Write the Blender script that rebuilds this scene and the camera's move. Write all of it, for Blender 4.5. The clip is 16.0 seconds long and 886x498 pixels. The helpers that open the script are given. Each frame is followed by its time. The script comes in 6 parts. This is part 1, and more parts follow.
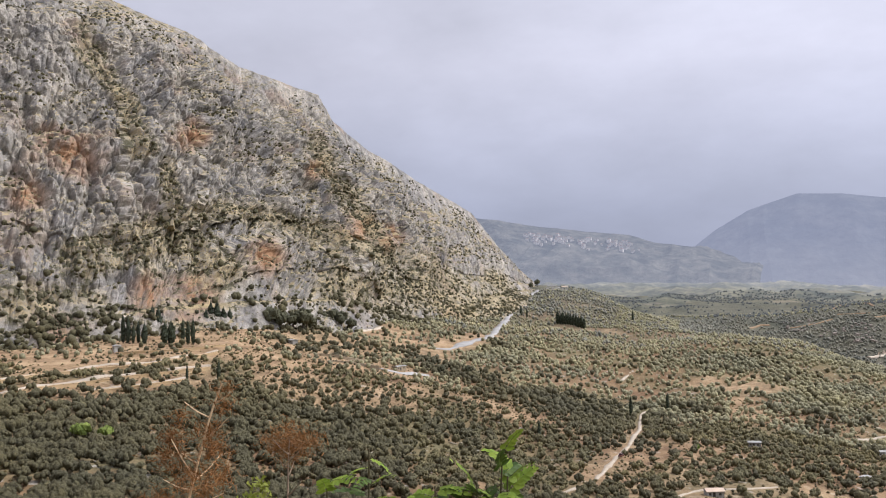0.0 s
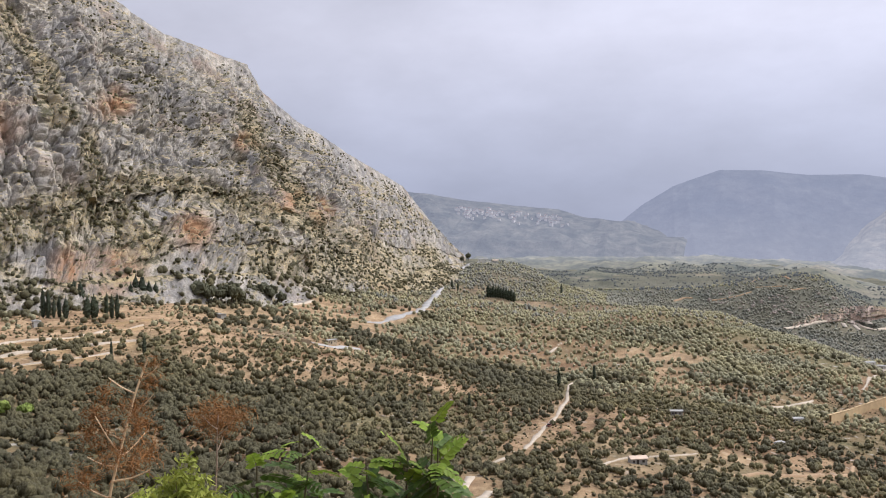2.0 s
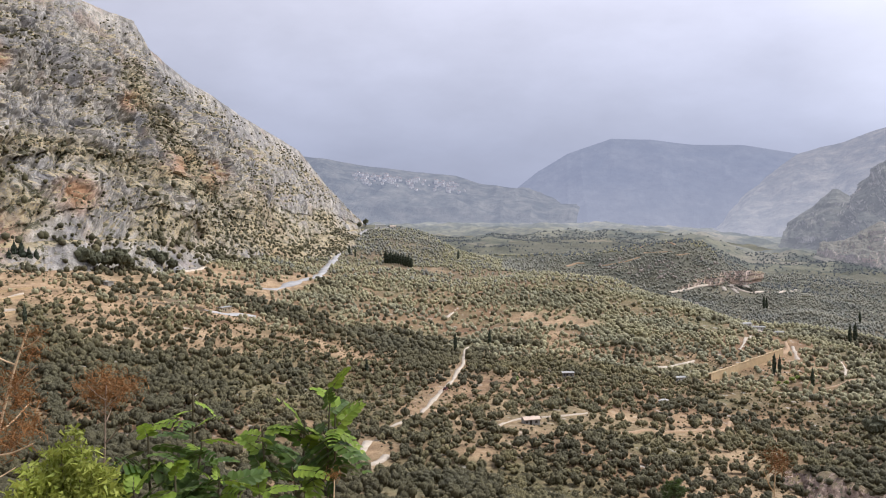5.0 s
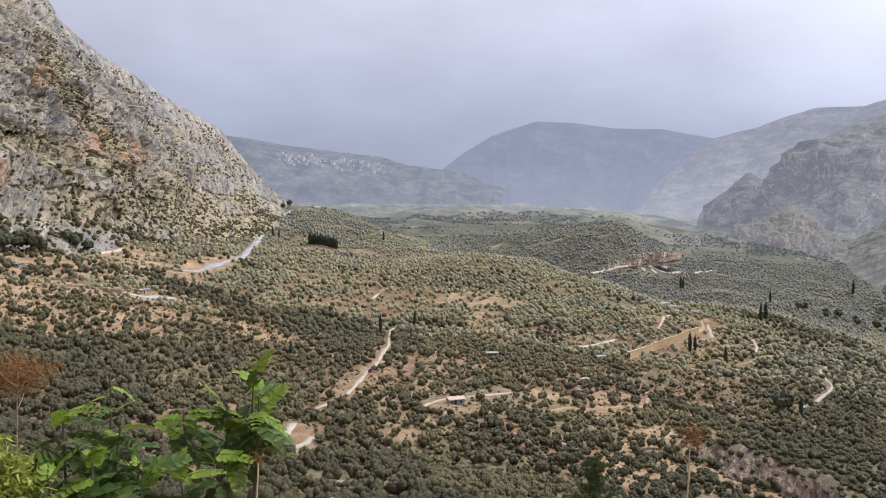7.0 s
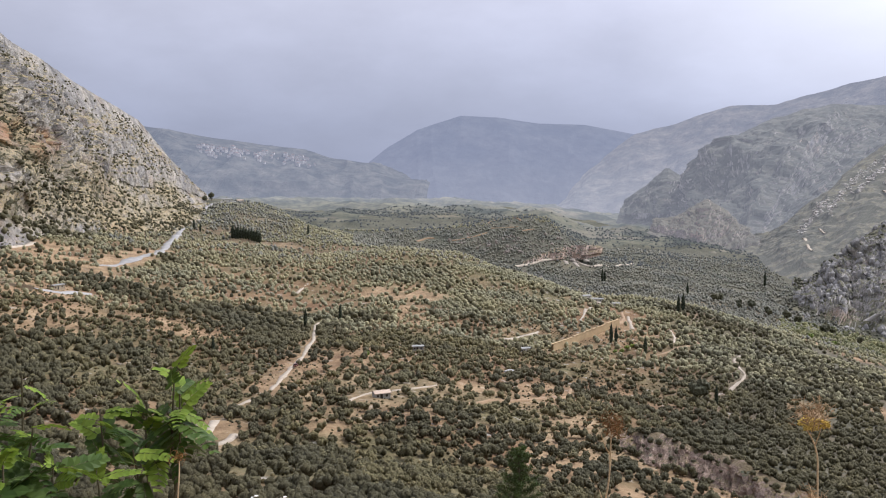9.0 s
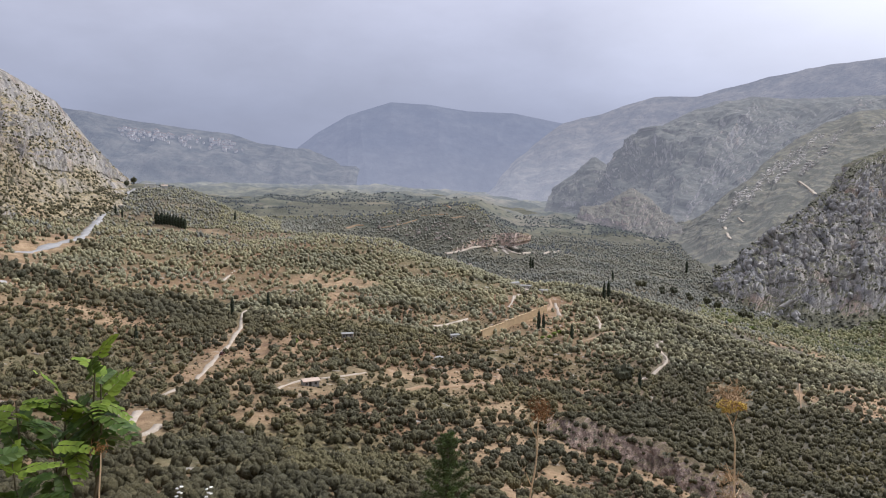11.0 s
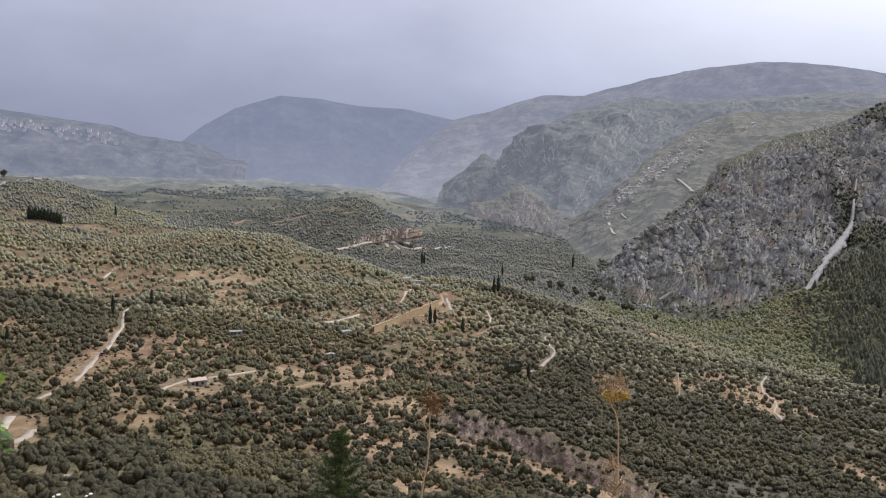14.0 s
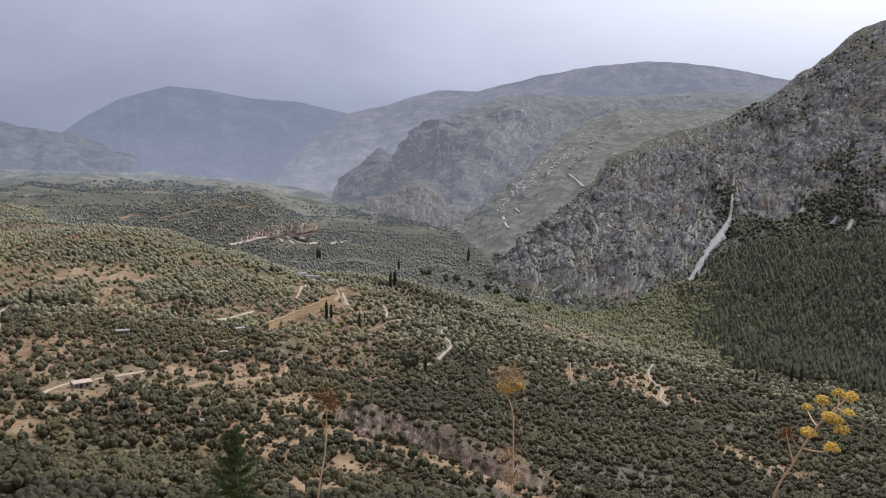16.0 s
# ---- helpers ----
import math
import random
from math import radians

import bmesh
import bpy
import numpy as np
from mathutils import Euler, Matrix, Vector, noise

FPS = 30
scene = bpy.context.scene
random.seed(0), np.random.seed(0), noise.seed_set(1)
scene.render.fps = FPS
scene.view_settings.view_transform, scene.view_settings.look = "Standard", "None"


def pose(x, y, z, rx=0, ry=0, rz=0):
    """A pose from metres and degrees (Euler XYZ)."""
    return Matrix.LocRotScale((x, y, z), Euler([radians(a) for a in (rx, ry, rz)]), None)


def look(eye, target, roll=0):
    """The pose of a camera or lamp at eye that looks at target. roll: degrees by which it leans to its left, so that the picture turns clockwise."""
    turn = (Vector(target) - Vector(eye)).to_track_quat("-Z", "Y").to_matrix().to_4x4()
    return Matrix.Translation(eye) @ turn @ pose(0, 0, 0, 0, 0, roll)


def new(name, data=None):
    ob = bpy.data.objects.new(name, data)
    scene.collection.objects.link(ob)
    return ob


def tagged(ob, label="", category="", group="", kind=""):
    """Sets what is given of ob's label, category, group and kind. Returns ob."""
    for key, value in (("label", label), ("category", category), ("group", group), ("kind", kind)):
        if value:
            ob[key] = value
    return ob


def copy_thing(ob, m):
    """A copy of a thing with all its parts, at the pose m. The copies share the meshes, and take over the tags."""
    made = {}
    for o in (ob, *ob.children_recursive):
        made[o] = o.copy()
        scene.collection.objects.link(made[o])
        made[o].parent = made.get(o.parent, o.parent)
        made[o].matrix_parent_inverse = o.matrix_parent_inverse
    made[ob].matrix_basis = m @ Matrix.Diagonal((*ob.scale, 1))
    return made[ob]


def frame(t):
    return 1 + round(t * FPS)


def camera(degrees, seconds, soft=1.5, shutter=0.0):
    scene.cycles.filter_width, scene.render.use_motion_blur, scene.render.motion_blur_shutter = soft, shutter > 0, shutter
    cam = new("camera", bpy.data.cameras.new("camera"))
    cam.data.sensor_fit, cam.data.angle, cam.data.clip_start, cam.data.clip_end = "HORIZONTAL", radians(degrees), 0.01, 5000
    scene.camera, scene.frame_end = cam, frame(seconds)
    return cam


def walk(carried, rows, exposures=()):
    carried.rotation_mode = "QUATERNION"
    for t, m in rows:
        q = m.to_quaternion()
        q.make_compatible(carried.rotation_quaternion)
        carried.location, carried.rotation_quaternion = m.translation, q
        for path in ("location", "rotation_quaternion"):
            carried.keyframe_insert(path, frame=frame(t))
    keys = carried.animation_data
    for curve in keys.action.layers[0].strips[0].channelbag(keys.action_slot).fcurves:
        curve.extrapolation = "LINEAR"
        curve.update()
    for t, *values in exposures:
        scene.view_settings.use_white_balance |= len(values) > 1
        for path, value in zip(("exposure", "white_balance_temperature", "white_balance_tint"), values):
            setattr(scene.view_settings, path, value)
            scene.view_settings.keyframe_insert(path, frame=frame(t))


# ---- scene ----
cam = camera(55.3, 16.0, 1.1)
EYE = (0.0, 0.0, 400.0)
# seconds, compass bearing, tilt and lean of the camera
TURNS = [
    (0, -20.50, 1.69, -0.96), (0.5, -19.33, 1.25, -1.01), (1, -18.26, 0.68, -0.90), (1.5, -17.20, 0.24, -0.85),
    (2, -15.89, -0.17, -0.84), (2.5, -14.44, -0.56, -0.64), (3, -13.41, -1.14, -0.47), (3.5, -12.35, -1.57, -0.47),
    (4, -11.38, -2.03, -0.47), (4.2, -11.02, -2.18, -0.36), (6.3, -5.63, -3.42, -0.76), (6.5, -5.30, -3.64, -0.49),
    (7, -3.93, -3.86, -0.25), (7.5, -2.60, -4.02, -0.08), (8, -1.16, -4.13, -0.03), (8.5, -0.07, -4.23, -0.05),
    (9, 1.11, -4.30, 0.03), (9.5, 2.34, -4.39, 0.30), (9.7, 2.94, -4.67, -0.00), (11.8, 7.16, -5.15, 0.84),
    (12, 7.46, -5.12, 0.62), (12.5, 8.24, -5.18, 0.61), (13, 9.41, -5.25, 0.70), (13.5, 10.69, -5.34, 0.90),
    (14, 13.26, -5.34, 1.08), (14.5, 15.28, -5.40, 1.18), (15, 17.19, -5.44, 1.30), (15.5, 19.05, -5.49, 1.38),
    (16, 20.32, -5.57, 1.39)]
EXPOSURES = [(0, 0.12, 6150, 14), (4, 0.20, 6100, 14), (9, 0.05, 6010, 14), (12.5, -0.12, 5960, 14), (16, -0.24, 5930, 14)]
walk(cam, [(t, pose(*EYE, 90 + tilt, 0, -turn) @ pose(0, 0, 0, 0, 0, lean)) for t, turn, tilt, lean in TURNS], EXPOSURES)

# ---- light: an overcast summer day, sun through thin cloud from the far side of the valley ----
SUN_BEARING, SUN_HEIGHT = 56.0, 52.0


def nodes_of(owner):
    owner.use_nodes = True
    t = owner.node_tree
    t.nodes.clear()
    return t


def node(t, kind, operation=None, blend_type=None, data_type=None, use_clamp=False, **given):
    """A node with its settings and inputs; an input given as a socket is linked."""
    n = t.nodes.new(kind)
    if data_type:
        n.data_type = data_type
    if blend_type:
        n.blend_type = blend_type
    if operation:
        n.operation = operation
    if use_clamp:
        n.use_clamp = True
    for key, value in given.items():
        key = key[3:]
        sock = n.inputs[int(key)] if key.isdigit() else n.inputs[key.replace("_", " ")]
        if isinstance(value, bpy.types.NodeSocket):
            t.links.new(value, sock)
        else:
            sock.default_value = value
    return n


def ramp(t, fac, stops):
    n = node(t, "ShaderNodeValToRGB")
    t.links.new(fac, n.inputs[0])
    e = n.color_ramp.elements
    while len(e) < len(stops):
        e.new(0.5)
    for el, (p, c) in zip(e, stops):
        el.position = p
        el.color = (*c, 1) if len(c) == 3 else c
    return n.outputs[0]


def grey(v):
    return (v, v, v)


def mix(t, fac, a, b, how="MIX"):
    n = node(t, "ShaderNodeMix", data_type="RGBA", blend_type=how)
    for sock, v in ((n.inputs[0], fac), (n.inputs[6], a), (n.inputs[7], b)):
        if isinstance(v, bpy.types.NodeSocket):
            t.links.new(v, sock)
        else:
            sock.default_value = v if isinstance(v, (int, float)) else (*v, 1)
    return n.outputs[2]


def math_node(t, op, a, b=0.0, c=0.0, clamp=False):
    n = node(t, "ShaderNodeMath", operation=op, use_clamp=clamp)
    for sock, v in zip(n.inputs, (a, b, c)):
        if isinstance(v, bpy.types.NodeSocket):
            t.links.new(v, sock)
        else:
            sock.default_value = v
    return n.outputs[0]


def noise_at(t, vec, scale, detail=4.0, rough=0.55, stretch=None):
    if stretch:
        vec = node(t, "ShaderNodeMapping", in_Vector=vec, in_Scale=stretch).outputs[0]
    return node(t, "ShaderNodeTexNoise", in_Vector=vec, in_Scale=scale, in_Detail=detail, in_Roughness=rough).outputs[0]


world = bpy.data.worlds.new("overcast_sky")
scene.world = world
wt = nodes_of(world)
way = node(wt, "ShaderNodeTexCoord").outputs["Generated"]
up = node(wt, "ShaderNodeSeparateXYZ", in_0=way).outputs[2]
side = node(wt, "ShaderNodeSeparateXYZ", in_0=way).outputs[0]
clear = node(wt, "ShaderNodeTexSky")
clear.sky_type, clear.sun_disc, clear.air_density, clear.dust_density = "NISHITA", False, 1.5, 3.0
clear.sun_elevation, clear.sun_rotation = radians(SUN_HEIGHT), radians(SUN_BEARING)
air = clear.outputs[0]
layer = ramp(wt, up, [(0.0, (0.378, 0.410, 0.512)), (0.07, (0.404, 0.432, 0.536)), (0.14, (0.505, 0.522, 0.618)),
                      (0.24, (0.645, 0.645, 0.722)), (0.40, (0.74, 0.74, 0.81)), (1.0, (0.76, 0.76, 0.82))])
puffs = noise_at(wt, way, 2.2, 5.0, 0.5, (1.0, 1.0, 2.6))
streaks = noise_at(wt, way, 6.0, 5.0, 0.6, (1.0, 1.0, 2.2))
clouds = mix(wt, 1.0, layer, ramp(wt, puffs, [(0.3, grey(0.87)), (0.7, grey(1.13))]), "MULTIPLY")
clouds = mix(wt, 1.0, clouds, ramp(wt, streaks, [(0.3, grey(0.94)), (0.7, grey(1.06))]), "MULTIPLY")
clouds = mix(wt, 1.0, clouds, ramp(wt, math_node(wt, "MULTIPLY_ADD", side, 0.5, 0.5), [(0.25, grey(0.83)), (0.44, grey(0.93)), (0.58, grey(1.06)), (0.68, grey(1.08)), (0.88, grey(1.18))]), "MULTIPLY")
# thinner, brighter cloud towards the sun's side of the valley
clouds = mix(wt, math_node(wt, "MULTIPLY", ramp(wt, side, [(0.22, grey(0)), (0.70, grey(1))]), ramp(wt, up, [(0.05, grey(0)), (0.22, grey(1))])), clouds, (1.34, 1.34, 1.36))
sky = mix(wt, 0.06, clouds, mix(wt, 1.0, air, grey(0.10), "MULTIPLY"))
node(wt, "ShaderNodeOutputWorld", in_0=node(wt, "ShaderNodeBackground", in_Color=sky, in_Strength=1.06).outputs[0])

sun = new("sun", bpy.data.lights.new("sun", "SUN"))
sun.data.energy, sun.data.angle, sun.data.color = 3.5, radians(12), (1.0, 0.95, 0.86)
a, e = radians(SUN_BEARING), radians(SUN_HEIGHT)
sun.matrix_world = look((900 * math.sin(a) * math.cos(e), 900 * math.cos(a) * math.cos(e), 900 * math.sin(e)), (0, 0, 0))


# ---- materials ----
def surface(t, colour, rough=0.9, bump=None, strength=0.4, depth=1.0, spec=0.3):
    b = node(t, "ShaderNodeBsdfPrincipled", in_Roughness=rough)
    b.inputs["Specular IOR Level"].default_value = spec
    if isinstance(colour, bpy.types.NodeSocket):
        t.links.new(colour, b.inputs["Base Color"])
    else:
        b.inputs["Base Color"].default_value = (*colour, 1)
    if bump is not None:
        t.links.new(node(t, "ShaderNodeBump", in_Height=bump, in_Strength=strength, in_Distance=depth).outputs[0], b.inputs["Normal"])
    return b.outputs[0]


def material(name):
    m = bpy.data.materials.new(name)
    return m, nodes_of(m)


def finish(t, shader):
    node(t, "ShaderNodeOutputMaterial", in_0=shader)


def place(t):
    return node(t, "ShaderNodeNewGeometry").outputs["Position"]


def steep(t):
    """1 on level ground, 0 on a wall."""
    n = node(t, "ShaderNodeNewGeometry").outputs["True Normal"]
    return node(t, "ShaderNodeSeparateXYZ", in_0=n).outputs[2]


def rock_material(name, pale, dark, stain, grass, shrub, level=(0.62, 0.80), shrubs=0.52, haze_glow=None, marks=False, lean=0.0, grain=0.55):
    """Weathered limestone: streaked down the walls, with ochre breaks, dry grass and low scrub on the ledges."""
    m, t = material(name)
    p = place(t)
    wall = node(t, "ShaderNodeAttribute")
    wall.attribute_name = "wall"
    streak = noise_at(t, wall.outputs["Vector"], 0.105, 6.0, 0.62, (1.0, 0.8, 0.5))
    broad = noise_at(t, wall.outputs["Vector"], 0.035, 4.0, 0.6, (1.0, 1.0, 0.6))
    blotch = noise_at(t, p, 0.012, 4.0, 0.6)
    crumbs = noise_at(t, p, grain, 6.0, 0.75)
    c = ramp(t, streak, [(0.32 - lean, dark), (0.46 - lean, [0.5 * (i + j) for i, j in zip(dark, pale)]), (0.62 - lean, pale)])
    c = mix(t, 1.0, c, ramp(t, broad, [(0.34, (0.72, 0.73, 0.77)), (0.62, (1.15, 1.11, 1.04))]), "MULTIPLY")
    c = mix(t, 1.0, c, ramp(t, crumbs, [(0.32, grey(0.60)), (0.68, grey(1.28))]), "MULTIPLY")
    ochre = math_node(t, "MULTIPLY", ramp(t, noise_at(t, p, 0.017, 3.0, 0.6, (1, 1, 0.7)), [(0.56, grey(0)), (0.66, grey(0.8))]), ramp(t, streak, [(0.35, grey(0.2)), (0.6, grey(1))]))
    if marks:
        fresh = node(t, "ShaderNodeAttribute")
        fresh.attribute_name = "fresh_break"
        ochre = math_node(t, "MAXIMUM", math_node(t, "MULTIPLY", ochre, 0.5), math_node(t, "MULTIPLY", fresh.outputs["Fac"], ramp(t, streak, [(0.36, grey(0.15)), (0.52, grey(1))])))
    c = mix(t, ochre, c, stain)
    turf = mix(t, ramp(t, noise_at(t, p, 0.06, 5.0, 0.65), [(0.42, grey(0)), (0.6, grey(1))]), grass, [0.55 * i + 0.02 for i in grass])
    g = math_node(t, "ADD", steep(t), math_node(t, "MULTIPLY", math_node(t, "SUBTRACT", blotch, 0.5), 0.55))
    g = math_node(t, "MULTIPLY", ramp(t, g, [(level[0], grey(0)), (level[1], grey(1))]), ramp(t, crumbs, [(0.36, grey(0.5)), (0.52, grey(1))]))
    if marks:
        ledge = node(t, "ShaderNodeAttribute")
        ledge.attribute_name = "grass_ledge"
        g = math_node(t, "MAXIMUM", g, math_node(t, "MULTIPLY", ledge.outputs["Fac"], ramp(t, crumbs, [(0.40, grey(0)), (0.52, grey(0.9))])))
    c = mix(t, g, c, turf)
    bush = math_node(t, "MULTIPLY", ramp(t, noise_at(t, p, 0.29 * grain, 4.0, 0.6), [(shrubs, grey(0)), (shrubs + 0.04, grey(1))]), ramp(t, g, [(0.05, grey(0.3)), (0.4, grey(1))]))
    c = mix(t, bush, c, shrub)
    s = surface(t, c, 0.95, math_node(t, "ADD", streak, math_node(t, "MULTIPLY", crumbs, 0.7)), 0.9, 1.5, 0.2)
    # far rock only: an even emission added in place of rain haze
    if haze_glow:
        s = node(t, "ShaderNodeAddShader", in_0=s, in_1=node(t, "ShaderNodeEmission", in_Color=(*haze_glow[0], 1), in_Strength=haze_glow[1]).outputs[0]).outputs[0]
    finish(t, s)
    return m


def ground_material():
    m, t = material("valley_ground")
    p = place(t)
    patch = noise_at(t, p, 0.011, 5.0, 0.6)
    fine = noise_at(t, p, 0.35, 6.0, 0.7)
    mid = noise_at(t, p, 0.07, 5.0, 0.65)
    soil = ramp(t, mid, [(0.30, (0.105, 0.060, 0.034)), (0.48, (0.180, 0.112, 0.062)), (0.66, (0.275, 0.188, 0.106))])
    turf = ramp(t, fine, [(0.30, (0.065, 0.062, 0.031)), (0.5, (0.135, 0.117, 0.062)), (0.70, (0.24, 0.198, 0.112))])
    c = mix(t, ramp(t, patch, [(0.40, grey(0)), (0.56, grey(1))]), turf, soil)
    c = mix(t, ramp(t, noise_at(t, p, 0.17, 4.0, 0.6), [(0.60, grey(0)), (0.68, grey(0.7))]), c, (0.40, 0.385, 0.35))
    bare = node(t, "ShaderNodeAttribute")
    bare.attribute_name = "bare"
    dust = ramp(t, math_node(t, "ADD", math_node(t, "MULTIPLY", mid, 0.6), math_node(t, "MULTIPLY", fine, 0.4)), [(0.32, (0.125, 0.078, 0.048)), (0.5, (0.300, 0.205, 0.120)), (0.68, (0.50, 0.375, 0.235))])
    c = mix(t, math_node(t, "MULTIPLY", bare.outputs["Fac"], ramp(t, mid, [(0.25, grey(0.6)), (0.5, grey(1))])), c, dust)
    litter = node(t, "ShaderNodeAttribute")
    litter.attribute_name = "litter"
    # beyond the orchards: one mat of scrub, greyed in colour to stand for haze
    far = node(t, "ShaderNodeVectorMath", operation="LENGTH", in_0=p).outputs["Value"]
    scrub = mix(t, ramp(t, noise_at(t, p, 0.02, 6.0, 0.7), [(0.40, grey(0)), (0.60, grey(1))]), (0.070, 0.074, 0.056), (0.135, 0.128, 0.092))
    scrub = mix(t, ramp(t, noise_at(t, p, 0.006, 4.0, 0.6), [(0.60, grey(0)), (0.68, grey(0.7))]), scrub, (0.22, 0.19, 0.135))
    c = mix(t, ramp(t, math_node(t, "DIVIDE", far, 5000.0), [(0.18, grey(0)), (0.28, grey(1))]), c, scrub)
    # litter and scrub mat, their tone greyed to stand in for haze
    c = mix(t, litter.outputs["Fac"], c, ramp(t, fine, [(0.35, (0.070, 0.070, 0.054)), (0.65, (0.145, 0.138, 0.104))]))
    finish(t, surface(t, c, 0.95, math_node(t, "ADD", fine, mid), 0.7, 1.2, 0.2))
    return m


def leaf_material(name, dark, pale, rough=0.75, through_light=0.0):
    m, t = material(name)
    r = node(t, "ShaderNodeNewGeometry").outputs["Random Per Island"]
    o = node(t, "ShaderNodeObjectInfo").outputs["Random"]
    p = place(t)
    c = mix(t, math_node(t, "MULTIPLY_ADD", r, 0.75, math_node(t, "MULTIPLY", o, 0.25)), [1.14 * i for i in dark], [1.12 * i for i in pale])
    c = mix(t, 1.0, c, ramp(t, noise_at(t, p, 1.6, 4.0, 0.7), [(0.32, grey(0.62)), (0.68, grey(1.34))]), "MULTIPLY")
    c = mix(t, 1.0, c, ramp(t, noise_at(t, p, 0.02, 3.0, 0.6), [(0.35, (0.85, 0.88, 0.9)), (0.65, (1.15, 1.12, 1.0))]), "MULTIPLY")
    s = surface(t, c, rough, None if through_light else noise_at(t, p, 2.2, 5.0, 0.75), 1.0, 0.7, 0.2)
    if through_light:
        s = node(t, "ShaderNodeMixShader", in_0=through_light, in_1=s, in_2=node(t, "ShaderNodeBsdfTranslucent", in_Color=c).outputs[0]).outputs[0]
    finish(t, s)
    return m


def plain_material(name, colour, spread=0.25, scale=1.0, rough=0.85, bump=0.3):
    m, t = material(name)
    p = place(t)
    n = noise_at(t, p, scale, 5.0, 0.65)
    w = noise_at(t, p, scale * 0.13, 3.0, 0.6)
    o = node(t, "ShaderNodeObjectInfo").outputs["Random"]
    c = mix(t, 1.0, mix(t, n, [i * (1 - spread) for i in colour], [i * (1 + spread) for i in colour]), ramp(t, w, [(0.3, grey(0.82)), (0.7, grey(1.15))]), "MULTIPLY")
    c = mix(t, 1.0, c, ramp(t, o, [(0.0, grey(0.88)), (1.0, grey(1.12))]), "MULTIPLY")
    finish(t, surface(t, c, rough, n, bump, 0.1 / scale))
    return m


def distant_material(name, colour, pale, haze_glow, scale=0.006, low=None, band=(300, 560)):
    """Something far off: only large tones, plus emission that stands for rain haze, set apart at its foot by low."""
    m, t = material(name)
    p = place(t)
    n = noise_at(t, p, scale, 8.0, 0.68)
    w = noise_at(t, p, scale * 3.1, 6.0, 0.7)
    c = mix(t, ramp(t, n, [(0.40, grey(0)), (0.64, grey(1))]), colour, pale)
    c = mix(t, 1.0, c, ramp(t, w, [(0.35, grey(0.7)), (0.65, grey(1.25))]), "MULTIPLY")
    # rain haze is put in as emission, not as air in between
    haze_tone = (*haze_glow, 1)
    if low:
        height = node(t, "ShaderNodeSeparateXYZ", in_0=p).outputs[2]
        haze_tone = ramp(t, math_node(t, "DIVIDE", math_node(t, "SUBTRACT", height, band[0]), band[1] - band[0]), [(0.0, low), (1.0, haze_glow)])
    s = node(t, "ShaderNodeAddShader", in_0=surface(t, c, 1.0, n, 0.6, 30.0, 0.0), in_1=node(t, "ShaderNodeEmission", in_Color=haze_tone, in_Strength=1.0).outputs[0]).outputs[0]
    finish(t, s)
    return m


CLIFF = rock_material("grey_limestone", (0.410, 0.390, 0.365), (0.140, 0.135, 0.131), (0.32, 0.185, 0.108), (0.40, 0.325, 0.185), (0.085, 0.080, 0.048), (0.72, 0.88), marks=True)
RIGHT_ROCK = rock_material("dark_limestone", (0.46, 0.445, 0.435), (0.20, 0.195, 0.192), (0.40, 0.27, 0.19), (0.13, 0.125, 0.075), (0.08, 0.082, 0.055), (0.60, 0.76), 0.53, lean=0.05)
# slope, headland and hillock rock carry rain haze as emission
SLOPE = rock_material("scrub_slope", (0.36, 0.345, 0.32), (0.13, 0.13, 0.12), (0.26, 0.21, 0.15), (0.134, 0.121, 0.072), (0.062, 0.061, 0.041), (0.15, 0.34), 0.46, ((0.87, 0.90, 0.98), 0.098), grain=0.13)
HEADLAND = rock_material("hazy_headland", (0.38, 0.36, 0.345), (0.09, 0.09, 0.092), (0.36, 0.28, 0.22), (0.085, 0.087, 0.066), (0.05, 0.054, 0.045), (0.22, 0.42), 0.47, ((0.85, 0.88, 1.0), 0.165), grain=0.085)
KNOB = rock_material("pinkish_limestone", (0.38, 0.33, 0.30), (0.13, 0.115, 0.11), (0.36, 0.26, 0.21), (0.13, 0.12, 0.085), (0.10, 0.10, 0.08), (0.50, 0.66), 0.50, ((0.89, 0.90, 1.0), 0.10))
# plateau, range and ridge emit their haze, more of it at the foot
PLATEAU = distant_material("hazed_plateau_scrub", (0.046, 0.048, 0.043), (0.120, 0.108, 0.088), (0.225, 0.238, 0.290), 0.012, (0.315, 0.328, 0.378), (250, 620))
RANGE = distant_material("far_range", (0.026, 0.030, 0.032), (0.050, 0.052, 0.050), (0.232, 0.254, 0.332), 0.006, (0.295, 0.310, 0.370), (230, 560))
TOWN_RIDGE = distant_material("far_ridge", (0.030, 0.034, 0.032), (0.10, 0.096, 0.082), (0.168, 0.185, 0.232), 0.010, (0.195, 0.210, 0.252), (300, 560))


